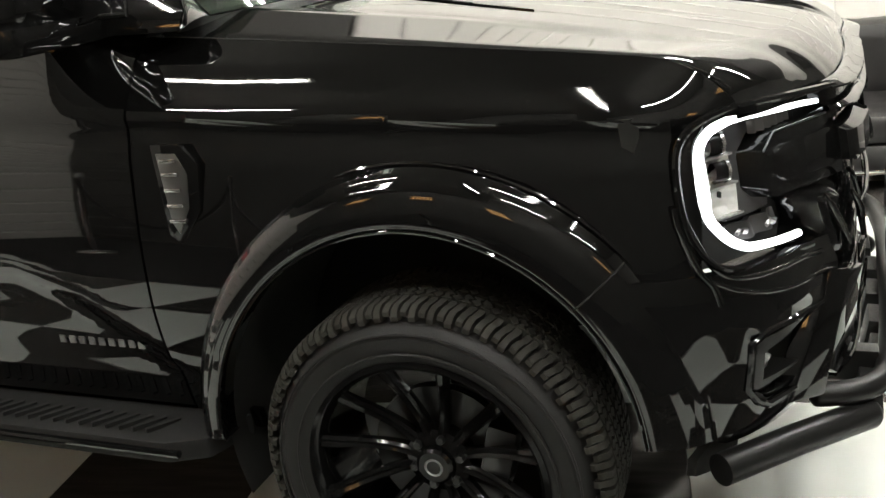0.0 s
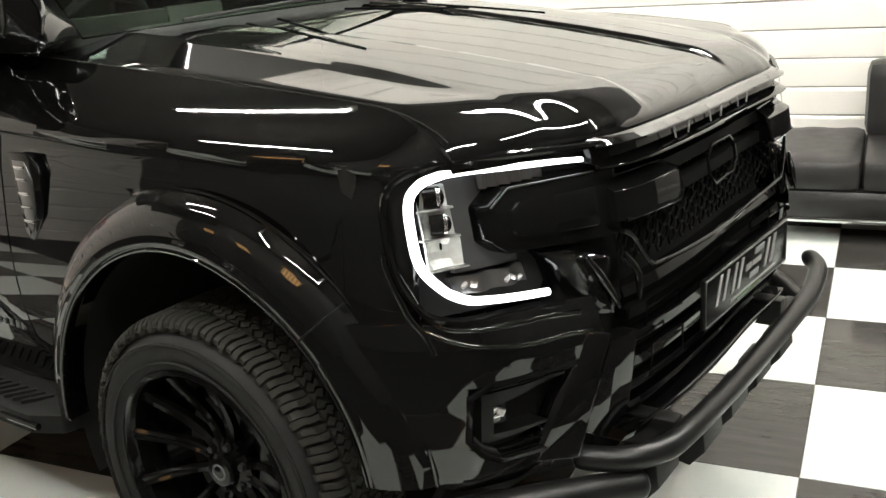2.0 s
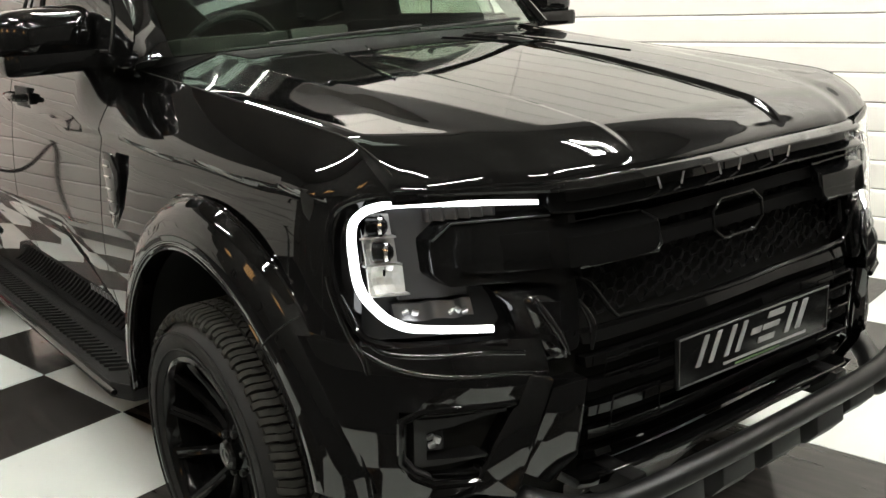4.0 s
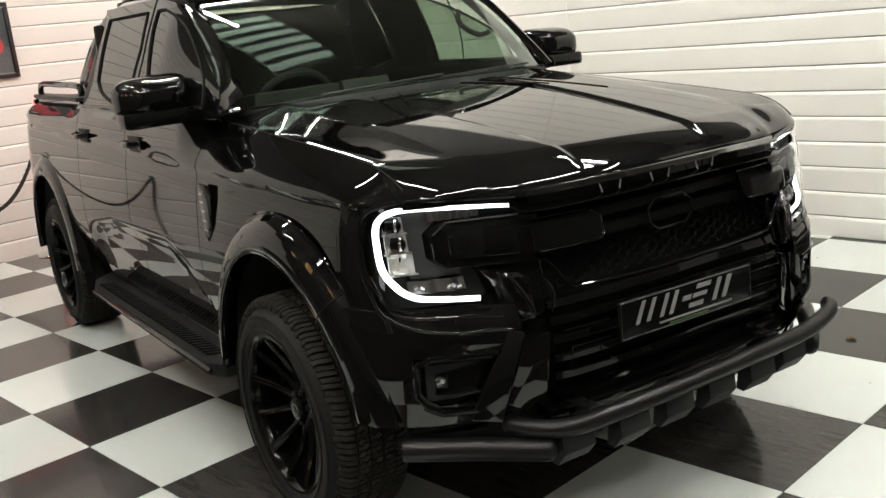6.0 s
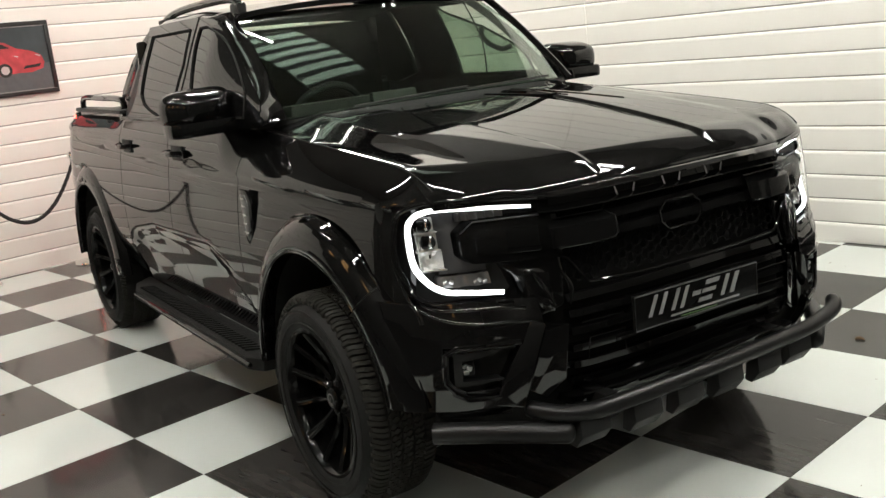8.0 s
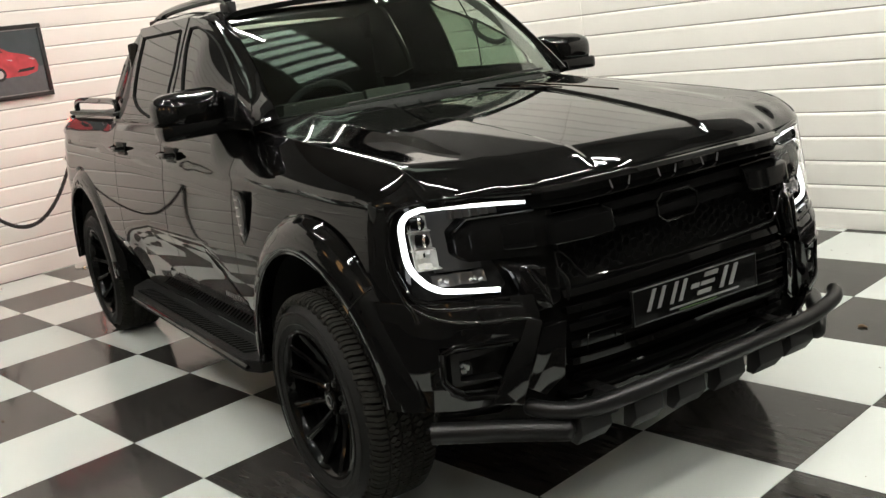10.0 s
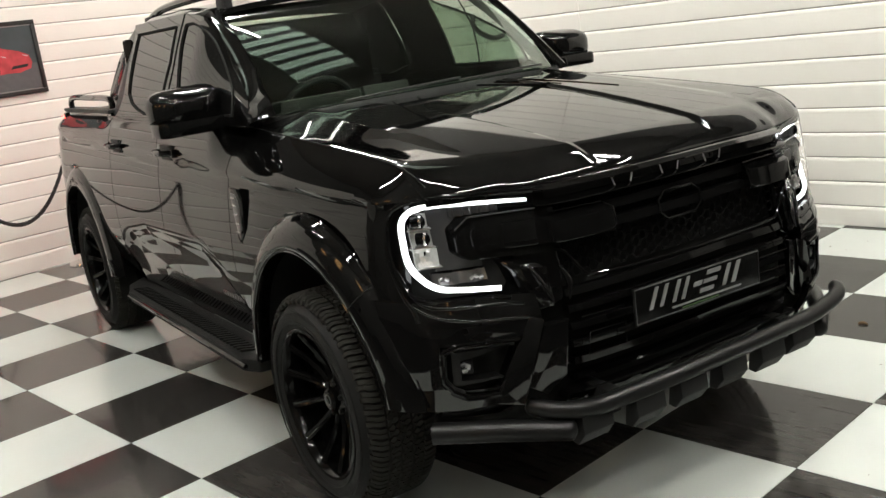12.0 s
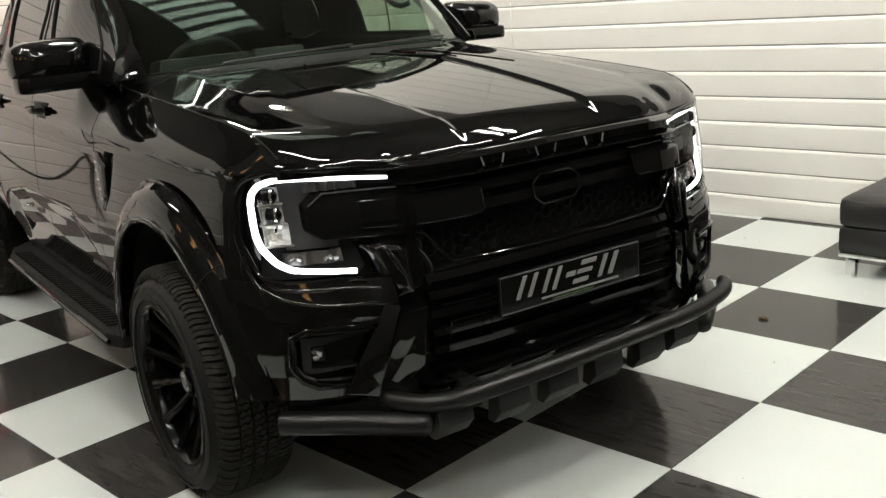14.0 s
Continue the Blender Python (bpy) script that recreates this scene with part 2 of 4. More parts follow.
def clad_wall(name, start, along, length, height, pitch, first, out, seams, label, material=None):
    """A plank-clad wall: backing plus one object a board, each with a rounded lip at its top and a shadow gap."""
    along, out = Vector(along), Vector(out)
    bm = bmesh.new()
    mid = Vector(start) + along * length / 2 - out * 0.11
    add_box(bm, mid + Vector((0, 0, height / 2)), (abs(along.x) * length + abs(out.x) * 0.2, abs(along.y) * length + abs(out.y) * 0.2, height))
    w = link(name, bm, GROOVE, smooth=False)
    tagged(w, label, "wall", kind="structure")
    clad = 3.55
    zs = [0.0] + [first + pitch * i for i in range(int((clad - first) / pitch) + 1)]
    top = zs[-1] + .01
    up = box(mid + out * .115 + Vector((0, 0, (top + height) / 2)), (abs(along.x) * length + abs(out.x) * 0.012, abs(along.y) * length + abs(out.y) * 0.012, height - top))
    part("upper_wall", up, DARKWALL, w, "dark painted wall over the cladding")
    edges = [0.0] + seams + [length]
    for a, b in zip(edges[:-1], edges[1:]):
        mesh = {}
        for z0, z1 in zip(zs[:-1], zs[1:]):
            h = round(z1 - z0, 4)
            if h not in mesh:
                bmb = bmesh.new()
                prof = [(0.0, 0.003), (0.010, 0.003), (0.012, 0.008), (0.0135, h - 0.040), (0.0145, h - 0.036), (0.0160, h - 0.030), (0.0165, h - 0.022), (0.0145, h - 0.010), (0.010, h - 0.007), (0.0, h - 0.007)]
                L = b - a - 0.004
                p0 = [bmb.verts.new(out * o + Vector((0, 0, z))) for o, z in prof]
                p1 = [bmb.verts.new(out * o + Vector((0, 0, z)) + along * L) for o, z in prof]
                for i in range(len(prof) - 1):
                    bmb.faces.new((p0[i], p0[i + 1], p1[i + 1], p1[i]))
                bmb.faces.new(p0)
                bmb.faces.new(p1[::-1])
                bmesh.ops.recalc_face_normals(bmb, faces=bmb.faces[:])
                me = bpy.data.meshes.new("board")
                bmb.to_mesh(me)
                bmb.free()
                me.materials.append(material or WALL)
                me.shade_smooth()
                me.set_sharp_from_angle(angle=radians(50))
                mesh[h] = me
            ob = new("board", mesh[h])
            ob.parent = w
            ob.location = Vector(start) + along * (a + 0.002) - out * 0.01 + Vector((0, 0, z0))
    return w


clad_wall("wall_north", (XW, YW, 0), (1, 0, 0), XE - XW, ZC, 0.1605, 0.140, (0, -1, 0), [3.666, 7.4], "white horizontal cladding boards with a vertical joint")
clad_wall("wall_west", (XW, YN, 0), (0, 1, 0), YW - YN, ZC, 0.1595, 0.160, (1, 0, 0), [], "white horizontal cladding boards lit pinkish")
# out of view: boards coloured dark so the doors reflect them dimly
clad_wall("wall_south", (XW, YN, 0), (1, 0, 0), -3.1 - XW, ZC, 0.162, 0.092, (0, 1, 0), [], "unseen horizontal cladding boards behind the rope line, darkened to dim their reflection", DIMMEDWALL)
tagged(link("wall_south_dark", box(((XE - 3.1) / 2, YN - 0.1, ZC / 2), (XE + 3.1, 0.2, ZC)), DARKWALL, smooth=False), "dark plain wall behind the camera", "wall", kind="structure")
tagged(link("wall_east", box((XE + 0.1, (YN + YW) / 2, ZC / 2), (0.2, YW - YN, ZC)), DARKWALL, smooth=False), "dark plain end wall of the showroom", "wall", kind="structure")
tagged(link("ceiling", box(((XW + XE) / 2, (YN + YW) / 2, ZC + 0.1), (XE - XW + 0.4, YW - YN + 0.4, 0.2)), CEIL, smooth=False), "dark matt ceiling with light strips", "ceiling", kind="structure")

# light strips, running along the room
STRIPS = [(-2.5, 2.6), (-0.4, -0.9), (-0.4, 0.8), (3.2, -2.75), (3.2, -0.9), (3.3, 2.1), (3.3, 2.3), (5.6, -2.75), (5.6, 2.6), (-1.1, -2.35)]


def strip_light():
    e = new("strip_light")
    part("housing", box((0, 0, 0.035), (1.5, 0.09, 0.05), 0.008), HOUSING, e, "white metal batten")
    part("tube", tube([(-0.72, 0, -0.005), (0.72, 0, -0.005)], 0.018, 12), TUBE, e, "glowing white tube")
    for s in (-1, 1):
        part("hanger", tube([(0.5 * s, 0, 0.05), (0.5 * s, 0, 0.25)], 0.006, 6), HOUSING, e)
    return tagged(e, "linear white strip light hung from the ceiling", "ceiling light", "ceiling strip lights")


first = strip_light()
first.matrix_world = pose(STRIPS[0][0], STRIPS[0][1], ZC - 0.25)
for sx, sy in STRIPS[1:]:
    copy_thing(first, pose(sx, sy, ZC - 0.25))
for sx, sy in ((-0.28, 1.30), (4.9, -1.1), (4.9, 1.2), (1.8, -2.2)):
    copy_thing(first, pose(sx, sy, ZC - 0.25, 0, 0, 90))

# slatted light panel over the bonnet
skylight = new("louvred_ceiling_light")
skylight.matrix_world = pose(.74, .90, ZC - 0.06)
tagged(skylight, "large louvred ceiling light with pale green-white slats", "ceiling light")
PANEL = mat("light_panel", (0.8, 0.85, 0.8), 0.6, emit=(0.80, 1.0, 0.82), emit_strength=1.9)
part("diffuser", box((0, 0, 0.03), (1.5, .82, 0.02)), PANEL, skylight, "pale glowing diffuser")
for i in range(7):
    part("louvre", box((-0.72 + 0.24 * i, 0, 0), (0.10, .82, 0.035), 0.006), HOUSING, skylight)

# ---------- the pickup ----------
CARPOSE = pose(2.112, 0.503, 0, 0, 0, -10.5)
car = new("pickup_truck")
car.matrix_world = CARPOSE
tagged(car, "gloss black double-cab pickup truck with wide wheel arches and lit headlights", "pickup truck")
WB = -3.28

nose = smooth_interp([0, .2, .36, .449, .50, .544, .59, .64, .754, .83, .878, .926, .95], [.872, .867, .854, .840, .822, .787, .760, .74, .682, .62, .554, .45, .363])


def lean(z):
    return interp(z, [.42, .5, .58, .66, .74, .80, .86, 1.0, 1.14], [-.04, .01, .035, .040, .036, .028, .006, -.006, -.028])


def far(y):
    """The far corner of the nose stands a little further forward."""
    return .078 * ss(.12, .80, y)


def front(y, z, off=0.0):
    """A point of the nose, off metres proud of it."""
    return Vector((nose(abs(y)) + far(y) + lean(z) + off, y, z))


def crease(x):
    return 1.162 - .034 * x


ridge = smooth_interp([-.75, -.43, -.15, .12, .31, .5, .66], [1.357, 1.3345, 1.3125, 1.2905, 1.274, 1.255, 1.236])
dome = smooth_interp([-.75, -.5, -.35, -.2, 0, .2, .4, .6, .78], [1.383, 1.379, 1.372, 1.360, 1.339, 1.315, 1.287, 1.255, 1.222])
bank_foot = smooth_interp([-.75, -.4, 0, .3, .5, .66], [.585, .598, .615, .640, .650, .615])
bank_head = smooth_interp([-.75, -.4, 0, .3, .5, .66], [.505, .520, .542, .565, .578, .555])


def hood_top(x, y):
    """The bonnet's height before its front edge rolls down: a flat shelf along each side, a bank up to the raised middle, a sunk panel between two creases."""
    a = abs(y)
    c, r = dome(x), ridge(x)
    w = .33 - .072 * (x + .5) / 1.28
    bank = ss(bank_foot(x), bank_head(x), a)
    shelf = r + (.005 + .10 * ss(.50, .0, x) + .16 * max(0, .28 - x)) * min(.175, max(0, .78 - a))
    z = shelf + (c + .005 - .012 * (a / .5) ** 2 - shelf) * bank
    z -= .011 * ss(w + .010, w - .006, abs(y + .025)) * ss(.86, .72, x)
    return z - 1.2 * max(0, a - .772) ** 1.5


def hood_front(y):
    return nose(abs(y)) + far(y) - .028 - .027 * ss(.60, .45, abs(y))


def hood_z(x, y):
    xe = hood_front(y)
    roll = .14 + .03 * ss(.45, .7, abs(y))
    u = min(1.0, max(0.0, (x - xe + roll) / roll))
    ze = 1.153
    return ze + (hood_top(x, y) - ze) * (1 - u ** 2.4) ** .75


def halfw(x, z):
    """Half the width of the body at x along it and height z."""
    w = .925 - .04 * max(0, (x + .40) / .8) ** 1.4 - .036 * max(0, (x - .36) / .21) ** 3 - .5 * max(0, (-3.6 - x)) ** 2
    zc = crease(x)
    if z <= zc:
        w += .036 * ss(zc + .10, zc - .36, z) - .085 * ss(.84, .36, z) ** 1.5
        zs = interp(x, [-2.3, -1.9, -1.05, -.85, -.70, -.62], [.80, .86, .86, .79, .68, .60])
        w -= .026 * ss(zs, zs - .09, z) * ss(-.50, -.64, x) * ss(-2.45, -2.2, x) * (1 - .5 * ss(.62, .50, z))
        w -= .008 * ss(zc, zc - .012, z) * ss(zc - .10, zc - .012, z)
    else:
        w += .036 * ss(zc + .10, zc - .36, zc)
        f = ss(-.86, -.60, x)
        s = min(1.0, (z - zc) / (1.37 - zc)) if f == 0 else min(1.0, (z - zc) / max(.015, (1.37 * (1 - f) + hood_z(x, .795) * f) - zc))
        w -= f * (w - .803) * s ** 1.3 + (1 - f) * (.045 * s ** 1.2 + .045 * ss(-2.40, -2.75, x) * s ** 3)
    return w


def side(s, off=0.0):
    return lambda x, z: Vector((x, s * (halfw(x, z) + off), z))


def arch(x0, rx=.50, rz=.53, zc=.45):
    return lambda x, z: ((x - x0) / (rx if x > x0 else rx + .045)) ** 2 + ((z - zc) / rz) ** 2 > 1


def panel(name, s, x0, x1, z0, z1, nx, nz, keep=None, label="", off=0.0, parent=None, material=None):
    """A body side panel between x0 and x1; z0 and z1 are numbers or functions of x."""
    lo = z0 if callable(z0) else (lambda x: z0)
    hi = z1 if callable(z1) else (lambda x: z1)
    f = side(s, off)
    bm = surf(lambda x, k: f(x, lo(x) + k * (hi(x) - lo(x))), span(x0, x1, nx), span(0, 1, nz),
              (lambda x, k: keep(x, lo(x) + k * (hi(x) - lo(x)))) if keep else None, .018, (0, -s, 0))
    return part(name, bm, material or PAINT, parent or car, label, 40)


arch_f, arch_r = arch(0.0), arch(WB)
for s in (-1, 1):
    panel("front_wing", s, -.645, .40, .45, lambda x: hood_z(x, .795), 60, 60, arch_f)
    panel("wing_nose", s, .40, .565, .835, lambda x: hood_z(x, s * .795), 16, 40)
    panel("wing_nose", s, .565, .655 + .45 * far(s * .795), 1.142, lambda x: max(1.150, hood_z(x, s * .795)), 12, 14)
    fd = panel("front_door", s, -1.555, -.652, .46, 1.375, 40, 40)
    rd = panel("rear_door", s, -2.425, -1.562, .46, 1.375, 40, 40, lambda x, z: ((x - WB) / .93) ** 2 + ((z - .45) / .62) ** 2 > 1)
    panel("bed_side", s, -3.80, -2.432, .50, 1.40, 70, 36, arch_r)
    panel("sill", s, -2.75, -.48, .40, .452, 30, 4, off=-.03)
    for d, hx in ((fd, -1.40), (rd, -2.27)):
        y = halfw(hx, 1.235)
        part("handle_recess", box((hx, s * (y + .002), 1.235), (.15, .008, .07), .003), PLASTIC, d)
        part("door_handle", tube(catmull([(hx - .085, s * (y + .006), 1.235), (hx - .06, s * (y + .04), 1.238), (hx + .06, s * (y + .04), 1.238), (hx + .085, s * (y + .006), 1.235)], 5), .014, 10), PAINT, d)
        if d is fd:
            part("key_lock", box((hx + .11, s * (y + .006), 1.235), (.035, .02, .04), .006), PIANO, d)

# inner structure behind the panels
for x0, x1, z0, z1, yy in ((-.60, .45, .55, 1.12, .45), (-2.70, -.56, .38, 1.02, .80), (-2.70, -.75, 1.02, 1.25, .80), (WB - .5, WB + .5, .55, 1.02, .55)):
    part("chassis", box(((x0 + x1) / 2, 0, (z0 + z1) / 2), (x1 - x0, 2 * yy, z1 - z0), .01), LINER, car, "matt black underbody")


def hood_pt(k, y):
    x0 = -.40 - .24 * (y / .8) ** 2
    x = x0 + k * (hood_front(y) - x0)
    return Vector((x, y, hood_z(x, y)))


part("bonnet", surf(hood_pt, [1 - (1 - k) ** 1.7 for k in span(0, 1, 110)], span(-.798, .798, 160), None, .02, (0, 0, -1)), PAINT, car, "domed black bonnet with creases", 50)

for s in (-1, 1):
    edge = [Vector((x, s * .7995, hood_z(x, s * .798) + .001)) for x in span(-.58, .50, 40)]
    edge += [Vector((x, s * y, hood_z(x, s * y) + .001)) for x, y in ((.53, .797), (.56, .793), (.59, .788), (.61, .785))]
    part("bonnet_gap", tube(edge, .0022, 6), LINER, car, "thin dark gap beside the bonnet")

# ---------- nose ----------
def fascia(name, y0, y1, z0, z1, ny, nz, off=0.0, thick=.02, material=None, keep=None, parent=None, label="", shape=None):
    f = shape or (lambda y, z: front(y, z, off))
    lo = z0 if callable(z0) else (lambda y: z0)
    hi = z1 if callable(z1) else (lambda y: z1)
    bm = surf(lambda y, k: f(y, lo(y) + k * (hi(y) - lo(y))), span(y0, y1, ny), span(0, 1, nz),
              (lambda y, k: keep(y, lo(y) + k * (hi(y) - lo(y)))) if keep else None, thick, (-1, 0, 0))
    return part(name, bm, material or PAINT, parent or car, label, 40)


def brow(y, z, off=0.0):
    """The skin under the lamps, undercut below its rolled edge."""
    return front(y, z, off + .005 * ss(.72, .775, z) * ss(.815, .775, z) * ss(.83, .74, abs(y)))


bumper = new("front_bumper")
bumper.parent = car
for s in (-1, 1):
    fascia("corner_skin", s * .835, s * .955, .50 if s < 0 else .43, .85, 24, 40, parent=bumper, thick=.03, keep=lambda y, z: (front(y, z).x / .50) ** 2 + ((z - .45) / .53) ** 2 > 1)
    fascia("brow_skin", s * .565, s * .837, lambda y: .715 + .03 * ss(.64, .57, abs(y)), lambda y: .85 - .012 * ss(.70, .56, abs(y)), 40, 16, parent=bumper, thick=.03, shape=brow)
    fascia("chin_skin", s * .655, s * .837, .475 if s < 0 else .40, lambda y: .535 + .045 * ss(.775, .84, abs(y)), 24, 10, parent=bumper, thick=.03)
    # thin ledges under the lamp
    part("lamp_ledge", tube(catmull([front(s * y, z, -.003) for y, z in ((.60, .812), (.68, .824), (.743, .826), (.80, .829), (.838, .836), (.858, .858), (.870, .895), (.882, .95))], 6), .0065, 12), PAINT, bumper)
    part("lamp_ledge", tube(catmull([brow(s * y, z, -.004) for y, z in ((.585, .768), (.637, .778), (.73, .783), (.80, .795), (.84, .812), (.866, .835))], 6), .0055, 12), PAINT, bumper)
    part("corner_crease", tube(catmull([front(s * y, z, -.003) for y, z in ((.893, .99), (.891, .951), (.878, .868), (.868, .826), (.866, .79))], 6), .008, 12), PAINT, bumper)
    # fog lamp pocket
    fascia("fog_pocket", s * .60, s * .86, .50, .73, 12, 10, off=-.075, material=LINER, parent=bumper)
    rim = [(.632, .712), (.72, .716), (.80, .714), (.832, .695), (.836, .60), (.815, .565), (.78, .542), (.66, .537)]
    part("pocket_rim", tube([front(s * y, z, -.002) for y, z in rim], .009, 8), PIANO, bumper)
    part("pocket_rim", tube([front(s * y, z, -.022) for y, z in [(.640, .702), (.72, .705), (.795, .703), (.822, .685), (.825, .605), (.808, .575), (.775, .553), (.665, .548)]], .008, 8), PLASTIC, bumper)
    fascia("fog_bezel", s * .640, s * .808, lambda y: .690 - .026 * ss(.66, .80, abs(y)), lambda y: .696 - .004 * ss(.66, .80, abs(y)), 16, 4, off=-.018, thick=.05, material=SATIN, parent=bumper)
    fascia("fog_bezel", s * .788, s * .808, .586, .668, 5, 6, off=-.020, thick=.05, material=SATIN, parent=bumper)
    fascia("fog_bezel", s * .675, s * .80, lambda y: .592 - .010 * ss(.69, .80, abs(y)), .598, 10, 3, off=-.022, thick=.05, material=SATIN, parent=bumper)
    fascia("fog_bezel", s * .665, s * .78, .552, .566, 8, 3, off=-.014, thick=.05, material=PIANO, parent=bumper)
    seat = Matrix.Translation(front(s * .767, .634, -.040)) @ pose(0, 0, 0, 0, 0, s * 35)
    fog = part("fog_lamp", box((-.012, 0, 0), (.024, .044, .048), .009), PLASTIC, bumper, "small fog lamp in a black pocket")
    fog.matrix_local = seat
    for dy, dz, tilt in ((-.006, .011, 25), (.008, .004, -20), (-.003, -.008, 10)):
        part("fog_facet", box((0, 0, 0), (.008, .017, .018), .004), BRUSHED, fog, "bright faceted fog lamp reflector").matrix_local = pose(.002, dy, dz, tilt, tilt * .6 + 20, tilt)
    part("parking_sensor", lathe([(0, -.002), (.010, -.002), (.0105, .003), (.0125, .003), (.0135, -.001), (.0145, .01)], 24), PIANO, bumper).matrix_local = Matrix.Translation(front(s * .773, .758, .001)) @ pose(0, 0, 0, -5, 0, 90 - s * -36)
    fascia("inner_apron", s * .44, s * .83, .385, .58, 18, 6, material=LINER, parent=bumper, label="matt black inner apron", shape=lambda y, z: front(y, z, -.085 + .052 * ss(.62, .76, abs(y))))
    # flat facet between fog lamp and lower grille
    F = lambda y, z: Vector((nose(.47) + .035 - .42 * (y - .47) + .05 * (z - .6), s * y, z))
    part("bumper_facet", prism([F(y, z) for y, z in ((.505, .755), (.575, .745), (.632, .560), (.580, .525), (.520, .58))], (-.05, 0, 0), .004), PAINT, bumper, "flat gloss facet")
    part("bumper_blade", prism([F(.574, .768) + Vector((.004, 0, 0)), front(s * .600, .772, .008), front(s * .715, .512, .006), F(.648, .505) + Vector((.004, 0, 0))], (-.04, 0, 0), .006), PAINT, bumper, "black slanting blade")

lower = new("lower_grille")
lower.parent = car
fascia("intake_backing", -.56, .56, .46, .85, 30, 10, off=-.10, material=LINER, parent=lower)
for z in (.545, .60, .655, .71, .765, .815):
    fascia("slat", -.47, .47, z - .011, z + .011, 30, 3, off=-.045, thick=.03, material=PIANO, parent=lower)
for s in (-1, 1):
    part("slot_frame", tube([front(s * y, z, -.02) for y, z in ((.30, .775), (.44, .775), (.45, .742), (.30, .742))], .003, 6, closed=True), PIANO, lower)
    part("slot_frame", tube([front(s * y, z, -.02) for y, z in ((.30, .69), (.43, .69), (.44, .62), (.30, .62))], .003, 6, closed=True), PIANO, lower)
fascia("lip", -.50, .50, .478, .505, 40, 4, off=.0, thick=.06, material=PIANO, parent=lower)
part("lip_edge", tube([front(y, .507, -.004) for y in span(-.46, .46, 30)], .006, 8), PIANO, lower)

grille = new("grille")
grille.parent = car
fascia("grille_backing", -.53, .53, .84, 1.16, 30, 10, off=-.09, material=LINER, parent=grille)
bm = bmesh.new()
hexr = .019
for i in range(-27, 28):
    for j in range(11):
        y = i * hexr * 1.55
        z = .875 + (j + (i % 2) * .5) * hexr * 1.75
        if abs(y) > .47 or z > 1.135:
            continue
        c = front(y, z, -.045)
        ring = [c + Vector((0, hexr * .97 * math.cos(math.pi / 3 * k), hexr * .97 * math.sin(math.pi / 3 * k))) for k in range(6)]
        add_tube(bm, ring, .0035, 4, closed=True)
part("honeycomb", bm, MESH, grille)
for z in (1.052, .998):
    fascia("grille_bar", -.30, .30, z - .014, z + .014, 30, 4, off=-.012, thick=.03, material=MESH, parent=grille)
for s in (-1, 1):
    fascia("grille_block", s * .30, s * .515, .985, 1.066, 16, 9, thick=.05, material=PIANO, parent=grille, shape=lambda y, z: front(y, z, .020 - 1.9 * max(0, z - 1.046)))
    part("block_edge", tube([front(s * y, z, .020 - 1.9 * max(0, z - 1.046)) for y, z in ((.50, 1.066), (.31, 1.066), (.295, 1.05), (.295, 1.0), (.31, .985), (.50, .985))], .005, 6), PIANO, grille)
part("grille_frame", tube([front(y, .850 + .012 * (abs(y) / .4) ** 2 + .09 * ss(.40, .49, abs(y)), .0) for y in span(-.49, .49, 60)], .0055, 10), PIANO, grille, "gloss black lower frame")
for z in (1.094, 1.136):
    # each bar leans back at its top, so that it shows its upper face
    fascia("upper_bar", -.53, .53, z, z + .016, 50, 5, thick=.012, material=PAINT, parent=grille, shape=lambda y, zz, z0=z: front(y, zz, .018 - (2.5 if z0 > 1.1 else 1.7) * max(0, zz - z0 - .004)))
fascia("upper_back", -.52, .52, 1.10, 1.145, 50, 3, off=-.012, thick=.03, material=PIANO, parent=grille)
for c in (-.235, -.04, .155):
    for d, sl in ((-.036, -.005), (.036, .004)):
        part("slot_divider", tube([front(c + d - sl, 1.108, .008), front(c + d + sl, 1.138, .012)], .0022, 6), SILVER, grille)
part("badge_frame", tube([front(y, z, .002) for y, z in ((-.075, 1.052), (.045, 1.052), (.075, 1.028), (.075, .988), (.045, .964), (-.075, .964), (-.105, .988), (-.105, 1.028))], .0045, 8, closed=True), PIANO, grille, "eight-sided black badge frame")

# number plate
PX = .938
plate = new("number_plate")
plate.parent = car
plate.matrix_local = Matrix.Translation((PX, -.037, 0)) @ pose(0, 0, 0, 0, 0, -2.5) @ Matrix.Translation((-PX, 0, 0))
part("plate_body", box((PX, 0, .742), (.012, .54, .118), .004), PLATE, plate, "black show plate")
part("plate_rim", tube([(PX + .006, y, z) for y, z in ((-.265, .688), (.265, .688), (.265, .797), (-.265, .797))], .0022, 6, closed=True), RIMGREY, plate)


# the plate's marks: plain slanted bars, one stroke after another
for yc, wd, zb, zt in ((-.192, .014, .722, .788), (-.150, .014, .722, .788), (-.098, .014, .722, .788), (-.060, .014, .722, .788), (-.008, .034, .748, .762), (.052, .058, .774, .788), (.046, .058, .749, .761), (.040, .058, .722, .735), (.118, .016, .722, .788), (.160, .018, .722, .788)):
    sh = lambda z: .30 * (z - .755) * 1.5
    part("plate_bar", prism([(PX + .0065, yc - wd / 2 + sh(zb), zb), (PX + .0065, yc + wd / 2 + sh(zb), zb), (PX + .0065, yc + wd / 2 + sh(zt), zt), (PX + .0065, yc - wd / 2 + sh(zt), zt)], (.002, 0, 0)), SILVER, plate, "plain grey bar")
part("underline", box((PX + .0065, .03, .705), (.002, .30, .006)), SILVER, plate)
part("strip", box((PX + .0065, .0, .695), (.002, .16, .004)), GREEN, plate)

